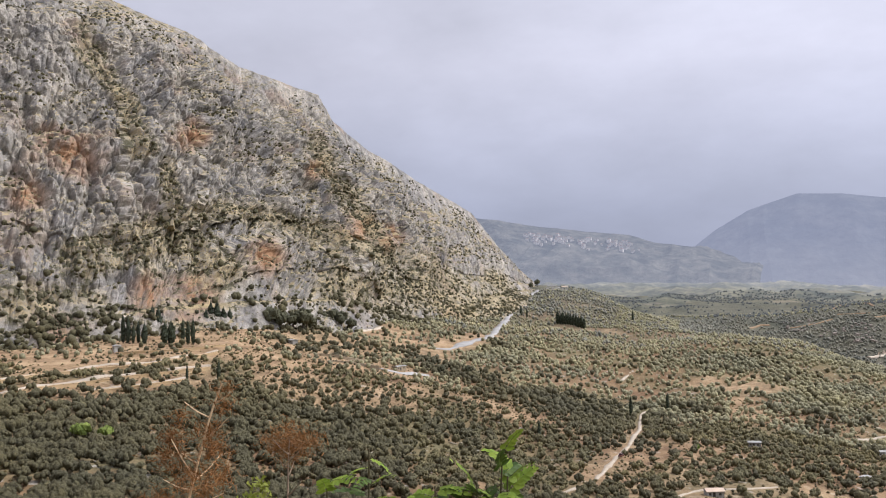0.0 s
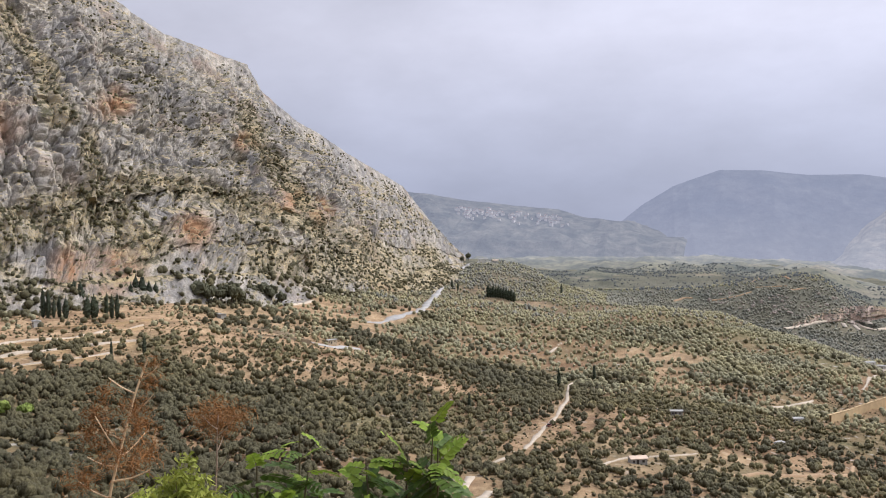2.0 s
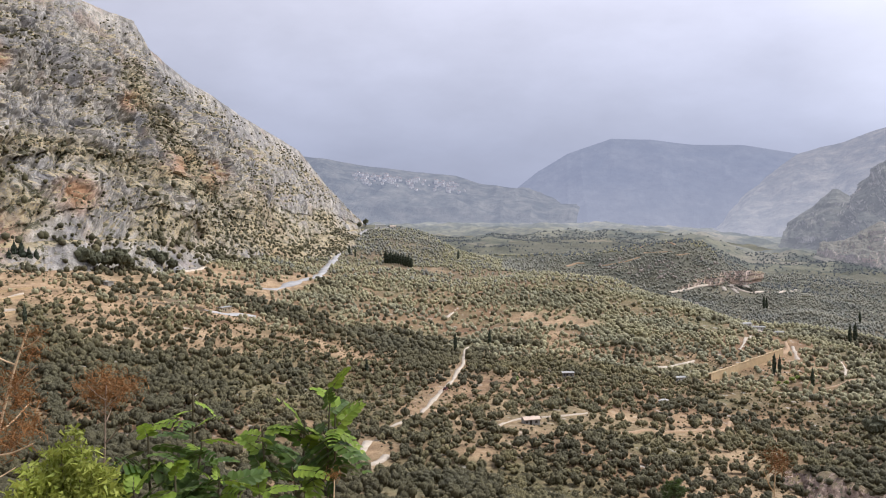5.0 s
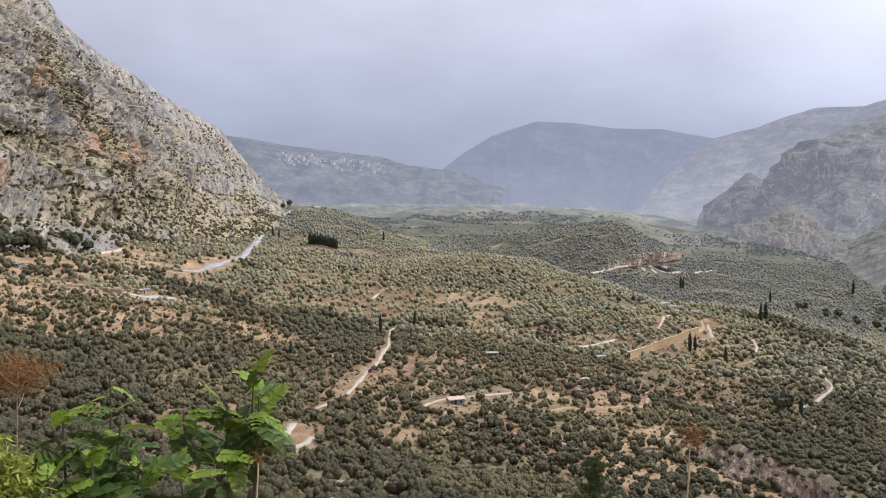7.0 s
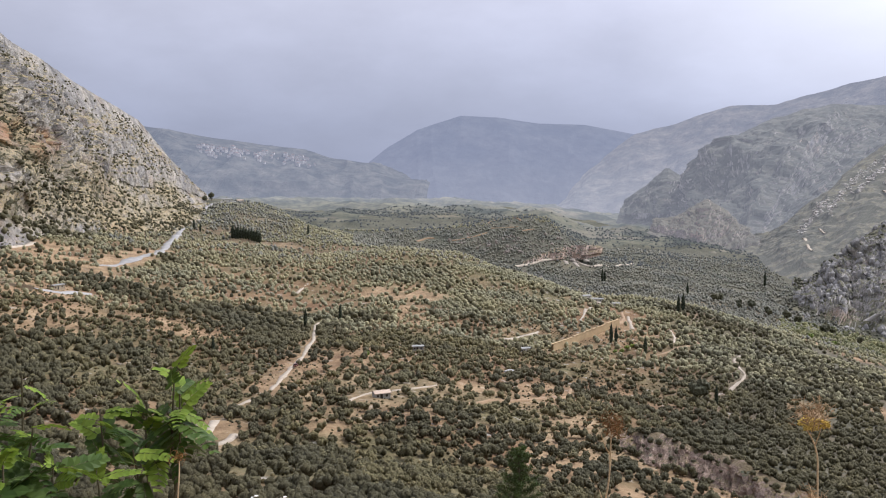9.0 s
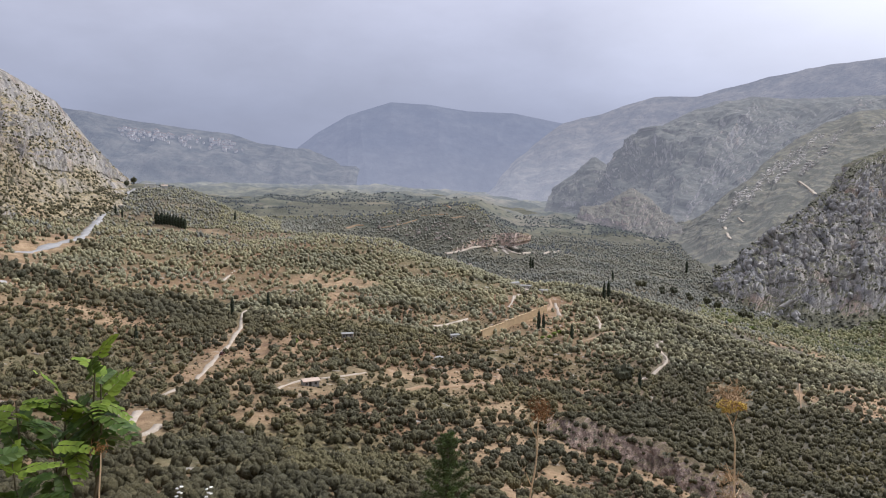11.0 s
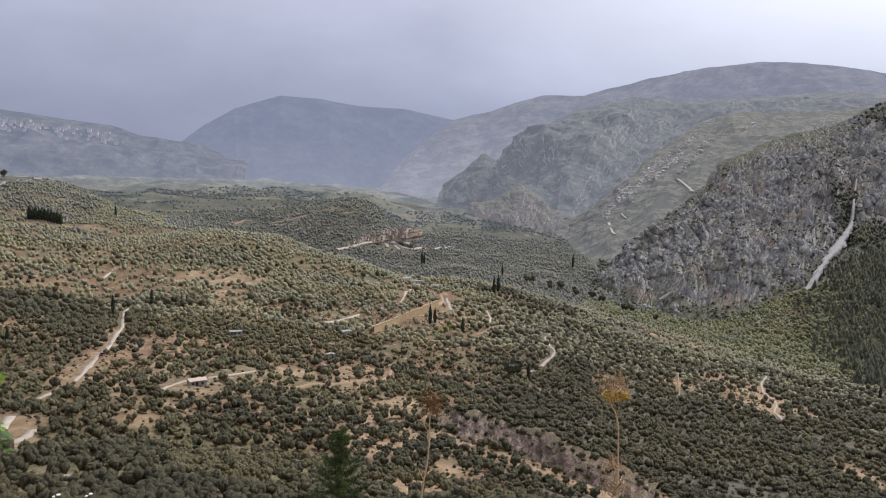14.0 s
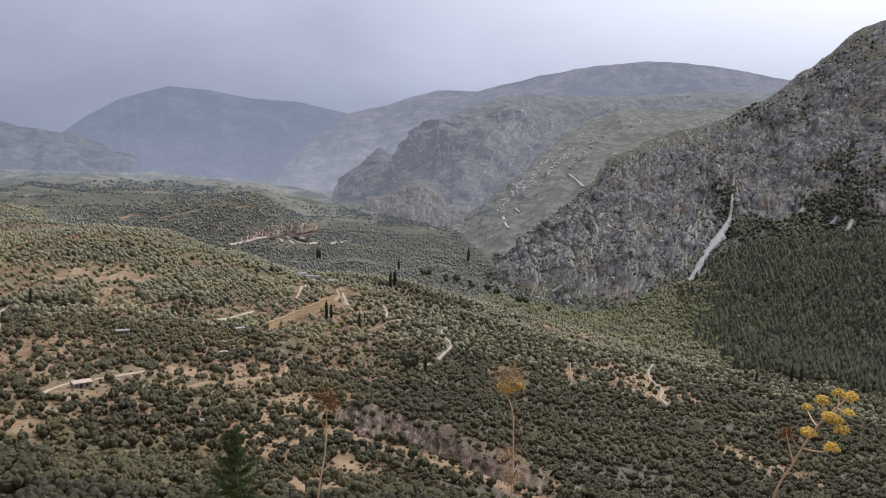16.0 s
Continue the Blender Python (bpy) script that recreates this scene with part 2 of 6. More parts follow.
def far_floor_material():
    """Fields and scrub at the valley's end, with emission that grows with distance to stand for rain."""
    m, t = material("hazed_valley_scrub")
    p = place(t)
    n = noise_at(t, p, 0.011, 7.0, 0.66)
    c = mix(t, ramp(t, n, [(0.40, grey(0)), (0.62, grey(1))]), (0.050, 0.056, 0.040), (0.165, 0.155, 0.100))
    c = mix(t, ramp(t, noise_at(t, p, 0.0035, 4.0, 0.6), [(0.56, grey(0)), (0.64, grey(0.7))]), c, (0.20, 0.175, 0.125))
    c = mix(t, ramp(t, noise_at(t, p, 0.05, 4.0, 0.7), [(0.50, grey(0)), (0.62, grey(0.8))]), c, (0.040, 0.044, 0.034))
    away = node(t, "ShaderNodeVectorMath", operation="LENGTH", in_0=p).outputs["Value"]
    # haze painted as emission: stronger the farther the ground lies
    haze_by_distance = ramp(t, math_node(t, "DIVIDE", away, 5000.0), [(0.34, (0.040, 0.043, 0.048)), (0.44, (0.080, 0.086, 0.097)), (0.55, (0.138, 0.148, 0.172)), (0.70, (0.190, 0.203, 0.240)), (0.98, (0.265, 0.280, 0.330))])
    s = node(t, "ShaderNodeAddShader", in_0=surface(t, c, 1.0, n, 0.5, 12.0, 0.0), in_1=node(t, "ShaderNodeEmission", in_Color=haze_by_distance, in_Strength=1.0).outputs[0]).outputs[0]
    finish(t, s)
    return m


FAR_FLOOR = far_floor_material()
GROUND = ground_material()
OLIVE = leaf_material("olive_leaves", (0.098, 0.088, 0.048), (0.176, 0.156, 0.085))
# the same olives, paled in colour for haze and sun on the spur
OLIVE_HAZED = leaf_material("haze_paled_olive_leaves", (0.214, 0.204, 0.130), (0.308, 0.288, 0.184))
VALLEY_GREEN = leaf_material("river_wood_leaves", (0.092, 0.098, 0.050), (0.195, 0.192, 0.096))
SCRUB = leaf_material("maquis_leaves", (0.062, 0.057, 0.034), (0.112, 0.101, 0.058))
PINE = leaf_material("pine_needles", (0.054, 0.056, 0.037), (0.098, 0.097, 0.060))
CYPRESS = leaf_material("cypress_needles", (0.024, 0.031, 0.021), (0.046, 0.056, 0.036))
# scrub leaves lightened and greyed in colour to stand for haze
SCRUB_HAZED = leaf_material("haze_greyed_scrub_leaves", (0.158, 0.159, 0.138), (0.235, 0.230, 0.192))
BARK = plain_material("bark", (0.13, 0.10, 0.075), 0.35, 6.0)


# ---- noise for the landforms ----
# terrain-begin
def lattice(p, seed):
    h = (p[..., 0].astype(np.int64) * 374761393 + p[..., 1].astype(np.int64) * 668265263 + p[..., 2].astype(np.int64) * 2147483647 + seed * 1274126177) & 0xFFFFFFFF
    h = ((h ^ (h >> 13)) * 1274126177) & 0xFFFFFFFF
    h = ((h ^ (h >> 16)) * 1103515245) & 0xFFFFFFFF
    return (h ^ (h >> 15)) / 4294967295.0


def wave(p, seed=0):
    """Smooth noise from -1 to 1 at an (..., 3) array of points."""
    i = np.floor(p)
    f = p - i
    f = f * f * f * (f * (f * 6 - 15) + 10)
    out = 0.0
    for dx in (0, 1):
        for dy in (0, 1):
            for dz in (0, 1):
                w = np.abs(1 - dx - f[..., 0]) * np.abs(1 - dy - f[..., 1]) * np.abs(1 - dz - f[..., 2])
                out = out + w * lattice(i + np.array((dx, dy, dz)), seed)
    return out * 2 - 1


def fractal(p, octaves=4, seed=0, gain=0.5):
    total, amp = 0.0, 1.0
    for k in range(octaves):
        total = total + amp * wave(p * 2.03 ** k + 17.1 * k, seed + k)
        amp *= gain
    return total


def ridged(p, octaves=4, seed=0, gain=0.5):
    total, amp = 0.0, 1.0
    for k in range(octaves):
        total = total + amp * (1 - 2 * np.abs(wave(p * 2.03 ** k + 11.7 * k, seed + k)))
        amp *= gain
    return total


def blocks(p, seed=0):
    """Rounded blocks with sharp clefts between them: 0 in a cleft, up to about 1 on a block."""
    i = np.floor(p)
    f = p - i
    first, second = np.full(p.shape[:-1], 9.0), np.full(p.shape[:-1], 9.0)
    for dx in (-1, 0, 1):
        for dy in (-1, 0, 1):
            for dz in (-1, 0, 1):
                c = i + np.array((dx, dy, dz))
                q = np.stack([lattice(c, seed), lattice(c, seed + 7), lattice(c, seed + 13)], -1) * 0.9 + np.array((dx, dy, dz)) - f
                d = np.sqrt((q * q).sum(-1))
                second = np.minimum(np.maximum(first, d), second)
                first = np.minimum(first, d)
    return np.clip((second - first) * 2.0, 0, 1)


def spot(bearing, rise, distance):
    """A place by its compass bearing, its angle above eye level and its distance on the map."""
    b = math.radians(bearing)
    return (distance * math.sin(b), distance * math.cos(b), 400 + distance * math.tan(math.radians(rise)))


# the hillside and the valley: the fall below eye level, in degrees, by bearing (rows) and distance (columns)
REACH = (3, 60, 250, 330, 430, 560, 720, 860, 1000, 1200, 1450, 1850, 2400, 3300, 4950)
CLIFF_SIDE = {
    -56: (30, 22, 12.5, 9.5, 6.6, 4.2, 3.0, 2.0, 1.0, 0.0, 0, 0, 0, 0, 0),
    -48: (30, 22, 12.5, 9.6, 6.7, 4.3, 3.2, 2.2, 1.2, 0.5, 0, 0, 0, 0, 0),
    -40: (30, 22, 12.8, 9.8, 7.2, 4.3, 2.4, 1.6, 1.2, 0.5, 0, 0, 0, 0, 0),
    -33: (30, 23, 14.0, 10.6, 7.6, 4.9, 2.6, 1.6, 1.2, 0.6, 0, 0, 0, 0, 0),
    -24: (30, 24, 15.5, 12.0, 9.2, 6.8, 4.5, 3.0, 2.2, 1.5, 1, 1, 0.8, 0.6, 0.4),
}
SPUR_BACK = {
    -16: (30, 25, 17.0, 13.6, 10.9, 8.3, 5.7, 4.2, 3.2, 2.2, 1.2, 1.8, 1.6, 1.0, 0.5),
    -12.5: (30, 25.9, 17.3, 13.8, 11.2, 8.9, 6.4, 4.7, 3.4, 2.0, 1.2, 1.95, 1.6, 1.1, 0.6),
    -10: (30, 26.5, 17.45, 13.9, 11.5, 9.3, 6.9, 5.0, 3.7, 2.5, 1.8, 2.2, 1.7, 1.15, 0.7),
    -8: (30, 27, 17.6, 14.0, 11.7, 9.6, 7.3, 5.3, 3.9, 2.9, 3.3, 2.5, 1.8, 1.2, 0.8),
}
SPUR_BROW = {
    0: (30, 28, 18.6, 14.6, 12.0, 10.0, 7.2, 5.0, 4.5, 5.4, 3.3, 2.5, 1.8, 1.3, 0.9),
    3: (30, 28, 19.2, 15.3, 12.6, 10.4, 7.4, 5.4, 5.25, 6.0, 3.3, 2.5, 1.9, 1.4, 1.0),
    8: (30, 28, 20.2, 16.5, 13.5, 11.3, 8.0, 6.5, 8.2, 6.3, 3.2, 2.6, 2.1, 1.7, 1.3),
    11: (30, 28, 20.6, 16.8, 14.0, 11.5, 8.4, 7.4, 8.2, 6.7, 4.9, 4.0, 3.0, 2.1, 1.5),
}
FAR_BANK = {
    15: (30, 28, 21.2, 17.3, 14.5, 11.8, 9.0, 7.5, 8.0, 6.6, 5.4, 4.2, 3.2, 2.4, 1.6),
    22: (31, 29, 22.2, 18.5, 15.3, 12.6, 10.5, 9.0, 8.9, 7.6, 6.3, 4.8, 3.7, 2.7, 1.8),
    30: (32, 30, 23.2, 20.0, 17.0, 14.2, 12.1, 10.9, 10.3, 9.0, 7.5, 5.6, 4.2, 3.0, 2.0),
    38: (32, 30, 24.2, 21.0, 18.0, 15.0, 13.0, 11.8, 10.0, 6.6, 4.0, 3.0, 2.0, 1.5, 1.0),
    47: (32, 30, 24.4, 21.2, 18.2, 15.3, 13.3, 11.6, 9.4, 5.6, 2.5, 1.0, 0, 0, 0),
    58: (30, 28, 24.0, 21.0, 18.0, 15.0, 13.0, 11.0, 9.0, 5.0, 2.0, 0, 0, 0, 0),
}
FALL = {**CLIFF_SIDE, **SPUR_BACK, **SPUR_BROW, **FAR_BANK}
STATIONS = np.array(sorted(FALL))
FALLS = np.array([FALL[k] for k in sorted(FALL)], float)
LOG_REACH = np.log(np.array(REACH, float))


def cubic(p0, p1, p2, p3, t):
    return p1 + 0.5 * t * (p2 - p0 + t * (2 * p0 - 5 * p1 + 4 * p2 - p3 + t * (3 * (p1 - p2) + p3 - p0)))


def ground_z(x, y):
    """Height of the ground sheet."""
    x, y = np.asarray(x, float), np.asarray(y, float)
    r = np.maximum(np.hypot(x, y), 1e-3)
    b = np.degrees(np.arctan2(x, y))
    bc = np.clip(b, STATIONS[0], STATIONS[-1] - 1e-6)
    i = np.clip(np.searchsorted(STATIONS, bc, side="right") - 1, 0, len(STATIONS) - 2)
    u = (bc - STATIONS[i]) / (STATIONS[i + 1] - STATIONS[i])
    lr = np.clip(np.log(r), LOG_REACH[0], LOG_REACH[-1] - 1e-6)
    j = np.clip(np.searchsorted(LOG_REACH, lr, side="right") - 1, 0, len(LOG_REACH) - 2)
    v = (lr - LOG_REACH[j]) / (LOG_REACH[j + 1] - LOG_REACH[j])
    n, m = len(STATIONS) - 1, len(LOG_REACH) - 1
    rows = []
    for di in (-1, 0, 1, 2):
        k = np.clip(i + di, 0, n)
        q = [FALLS[k, np.clip(j + dj, 0, m)] for dj in (-1, 0, 1, 2)]
        rows.append(cubic(*q, v))
    fall = cubic(*rows, u)
    z = 400 - r * np.tan(np.radians(fall))
    # behind the camera the hillside climbs on
    behind = np.clip((np.abs(b) - 58) / 60, 0, 1)
    z = z * (1 - behind) + behind * (398 + 0.35 * r)
    z = np.where(r < 3, 400 - 1.75, z)
    # the knoll with the quarry track
    kx, ky = 1460 * math.sin(math.radians(6.2)), 1460 * math.cos(math.radians(6.2))
    s, c = math.sin(math.radians(18)), math.cos(math.radians(18))
    a1, a2 = (x - kx) * c - (y - ky) * s, (x - kx) * s + (y - ky) * c
    hill = np.exp(-np.abs(a1 / 105) ** 2.6 - np.abs(a2 / 150) ** 2.4)
    z = z + 17 * hill
    p = np.stack([x, y, 0 * x], -1)
    rough = np.clip((r - 40) / 260, 0, 1)
    z = z + rough * (3.0 * fractal(p / 95, 4, 3) + 1.0 * fractal(p / 21, 3, 9))
    z = z + np.clip((r - 900) / 900, 0, 1) * np.clip((3800 - r) / 800, 0.2, 1) * 7.0 * ridged(p / 230, 4, 21)
    return z


def land(bearing, rise, nearest=150.0):
    """Where the ground is first met along a bearing and an angle above eye level."""
    r = np.exp(np.linspace(math.log(nearest), math.log(2400), 2200))
    b = math.radians(bearing)
    high = np.degrees(np.arctan2(ground_z(r * math.sin(b), r * math.cos(b)) - 400, r))
    k = int(np.argmax(high >= rise))
    return (float(r[k] * math.sin(b)), float(r[k] * math.cos(b)))


def by_range(bearing, distance):
    b = math.radians(bearing)
    return (distance * math.sin(b), distance * math.cos(b))
# terrain-end


# open soil: (from, to, half width, share of trees left, paleness of the soil)
TERRACE_SOIL = [((-400, 335), (-338, 470), 66, 0.17, 0.95), ((-290, 300), (-285, 360), 26, 0.35, 0.6), ((-345, 480), (-240, 525), 34, 0.5, 0.7), ((-335, 505), (-275, 640), 46, 0.42, 0.8), ((-272, 447), (-228, 385), 30, 0.42, 0.85),
    ((-350, 665), (-322, 715), 26, 0.4, 0.9), ((-200, 460), (-190, 400), 20, 0.5, 0.7), ((-230, 520), (-262, 492), 30, 0.25, 0.9), ((-400, 470), (-440, 520), 30, 0.3, 0.6), ((-424, 825), (-350, 735), 22, 0.25, 0.9),
    ((-255, 690), (-250, 800), 16, 0.2, 0.9), ((-160, 490), (-138, 470), 15, 0.3, 0.9), ((-64, 330), (-70, 500), 7, 0.3, 0.5)]
TRACK_SOIL = [((-48, 335), (-40, 460), 26, 0.65, 0.45), ((-60, 240), (-66, 268), 9, 0.0, 0.45), ((-16, 312), (-16, 334), 8, 0.0, 0.5), ((-18, 338), (62, 400), 9, 0.35, 0.45), ((10, 352), (75, 420), 16, 0.5, 0.45),
    ((84, 552), (149, 640), 9, 0.3, 0.25), ((325, 520), (345, 460), 20, 0.45, 0.85), ((33, 382), (66, 416), 22, 0.45, 0.6), ((61, 349), (47, 275), 12, 0.6, 0.8), ((39, 188), (64, 258), 6, 0.15, 1.0),
    ((83, 335), (102, 335), 14, 0.5, 0.5), ((38, 205), (62, 250), 8, 0.2, 0.9), ((92, 322), (145, 262), 11, 0.25, 0.5)]
GROVE_SOIL = [((311, 831), (425, 740), 18, 0.45, 0.8), ((-13, 712), (-4, 690), 22, 0.4, 0.9), ((-11, 583), (4, 590), 9, 0.3, 0.8), ((165, 610), (160, 660), 12, 0.6, 0.5), ((60, 600), (100, 630), 8, 0.6, 0.4),
    ((58, 340), (70, 352), 8, 0.4, 0.5), ((-35, 274), (-10, 322), 16, 0.6, 0.5), ((285, 338), (288, 302), 12, 0.4, 0.8), ((279, 500), (285, 520), 14, 0.4, 0.7), ((-210, 957), (-165, 967), 18, 0.3, 0.7),
    ((-322, 1345), (-292, 1340), 24, 0.0, 0.7), ((-270, 1320), (-225, 1290), 30, 0.5, 0.8), ((-18, 322), (-18, 334), 7, 0.0, 0.5)]
KNOLL_SOIL = [((-85, 1235), (95, 1330), 10, 0.5, 0.4), (land(1.7, -3.74), land(4.1, -3.2), 12, 0.25, 0.9), (land(4.1, -2.6), land(6.4, -2.4), 14, 0.2, 0.9), (land(4.4, -2.9), land(6.2, -2.8), 12, 0.3, 0.9), (land(-0.7, -3.8), land(0.5, -3.6), 13, 0.2, 0.9),
    (land(9.2, -5.2), land(10.6, -5.3), 16, 0.3, 0.8), ((350, 550), (322, 470), 24, 0.3, 1.0), ((-42, 717), (-11, 745), 16, 0.4, 0.8), ((-14, 635), (-4, 588), 12, 0.4, 0.8), ((-160, 492), (-135, 480), 14, 0.3, 0.9),
    ((75, 303), (104, 275), 9, 0.2, 0.7), ((104, 275), (128, 238), 9, 0.25, 0.6), ((208, 445), (214, 470), 11, 0.5, 0.8)]
CLEARINGS = TERRACE_SOIL + TRACK_SOIL + GROVE_SOIL + KNOLL_SOIL


def cleared(x, y):
    """Share of trees left, and how bare the soil is, at each point."""
    left, bare = np.ones_like(x), np.zeros_like(x)
    p = np.stack([x, y, 0 * x], -1)
    wobble = 0.35 * fractal(p / 24, 3, 77)
    for (x0, y0), (x1, y1), half, share, pale in CLEARINGS:
        dx, dy = x1 - x0, y1 - y0
        t = np.clip(((x - x0) * dx + (y - y0) * dy) / (dx * dx + dy * dy), 0, 1)
        d = np.hypot(x - x0 - t * dx, y - y0 - t * dy) / half + wobble
        k = np.clip((1.25 - d) / 0.5, 0, 1)
        left = np.minimum(left, 1 - k * (1 - share))
        bare = np.maximum(bare, k * pale)
    return left, bare


def arrays_mesh(name, verts, faces, mat, smooth=False):
    """A mesh from numpy arrays: points, and triangles or quads."""
    me = bpy.data.meshes.new(name)
    n = faces.shape[1]
    me.vertices.add(len(verts))
    me.vertices.foreach_set("co", np.ascontiguousarray(verts, np.float32).ravel())
    me.loops.add(faces.size)
    me.loops.foreach_set("vertex_index", np.ascontiguousarray(faces, np.int32).ravel())
    me.polygons.add(len(faces))
    me.polygons.foreach_set("loop_start", np.arange(0, faces.size, n, dtype=np.int32))
    me.polygons.foreach_set("use_smooth", np.full(len(faces), smooth))
    me.materials.append(mat)
    me.update(calc_edges=True)
    return me


def grid_faces(rows, cols):
    i = np.arange(rows * cols).reshape(rows, cols)
    return np.stack([i[:-1, :-1], i[:-1, 1:], i[1:, 1:], i[1:, :-1]], -1).reshape(-1, 4)


# ---- the ground, one sheet to the horizon ----
def build_ground():
    b = np.concatenate([np.arange(-180, -54, 6.0), np.arange(-54, 56, 0.25), np.arange(56, 181, 6.0)])
    b[-1] = 180
    r = np.concatenate([[0.0, 1.5], np.exp(np.arange(np.log(3), np.log(800), 0.021)), np.exp(np.arange(np.log(800), np.log(1900), 0.0095)), np.exp(np.linspace(np.log(1900), np.log(4950), 36))])
    R, B = np.meshgrid(r, np.radians(b), indexing="ij")
    X, Y = R * np.sin(B), R * np.cos(B)
    Z = ground_z(X, Y)
    me = arrays_mesh("ground", np.stack([X, Y, Z], -1).reshape(-1, 3), grid_faces(*R.shape)[:, ::-1], GROUND, True)
    me.attributes.new("bare", "FLOAT", "POINT").data.foreach_set("value", cleared(X, Y)[1].ravel().astype(np.float32))
    # needle litter under the pine wood, a mat of heath on the knoll's flank and the far bank
    deg = np.degrees(B)
    litter = np.where((deg > 37) & (R > np.interp(deg, [36, 40, 53], [960, 740, 660])), 0.85, 0.0)
    shade = np.clip(0.6 + 0.6 * fractal(np.stack([X, Y, 0 * X], -1) / 70, 3, 66), 0.2, 0.9)
    litter = np.maximum(litter, shade * np.where((deg > -4) & (deg < 27) & (R > np.interp(deg, [-4, 2, 9, 20, 27], [1250, 1050, 950, 980, 1120])) & (R < 1900), 1.0, 0.0))
    # the same tone over the near right-hand slope, less on open soil
    litter = np.maximum(litter, np.clip((deg - 15) / 8, 0, 1) * np.where((R > 60) & (R < 1000), 0.8, 0.0) * (1 - np.clip(1.6 * cleared(X, Y)[1], 0, 1)))
    litter = litter * (1 - np.clip(1.5 * cleared(X, Y)[1], 0, 1))
    me.attributes.new("litter", "FLOAT", "POINT").data.foreach_set("value", litter.ravel().astype(np.float32))
    return tagged(new("ground", me), "dry valley ground of ochre soil, stones and scrub", "ground", kind="structure")


build_ground()


def far_rise(x, y, r, p):
    """Height of the low rolling hills at the valley's end."""
    rise = np.clip((r - 1680) / 600, 0, 1)
    return ground_z(x, y) - 6 + rise * 4 + rise * (13 * ridged(p * (1, 1.6, 1) / 420, 4, 33) + 5 * fractal(p / 90, 3, 35) + 2.5 * fractal(p / 30, 2, 36))


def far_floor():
    """The hazy end of the valley: low rises of scrub and fields, their rain haze emitted by the material."""
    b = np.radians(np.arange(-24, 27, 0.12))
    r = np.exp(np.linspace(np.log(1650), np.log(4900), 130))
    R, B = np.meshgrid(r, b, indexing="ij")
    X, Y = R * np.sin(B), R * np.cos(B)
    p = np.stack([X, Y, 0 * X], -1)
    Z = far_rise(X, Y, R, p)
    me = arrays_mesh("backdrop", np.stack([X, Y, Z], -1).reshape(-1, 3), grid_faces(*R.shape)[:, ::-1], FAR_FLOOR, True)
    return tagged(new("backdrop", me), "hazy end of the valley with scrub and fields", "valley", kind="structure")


far_floor()


# ---- mountains ----
def along(line, u):
    line = np.array([spot(*k) for k in line])
    s = np.linspace(0, 1, len(line))
    return np.stack([np.interp(u, s, line[:, k]) for k in range(3)], -1)


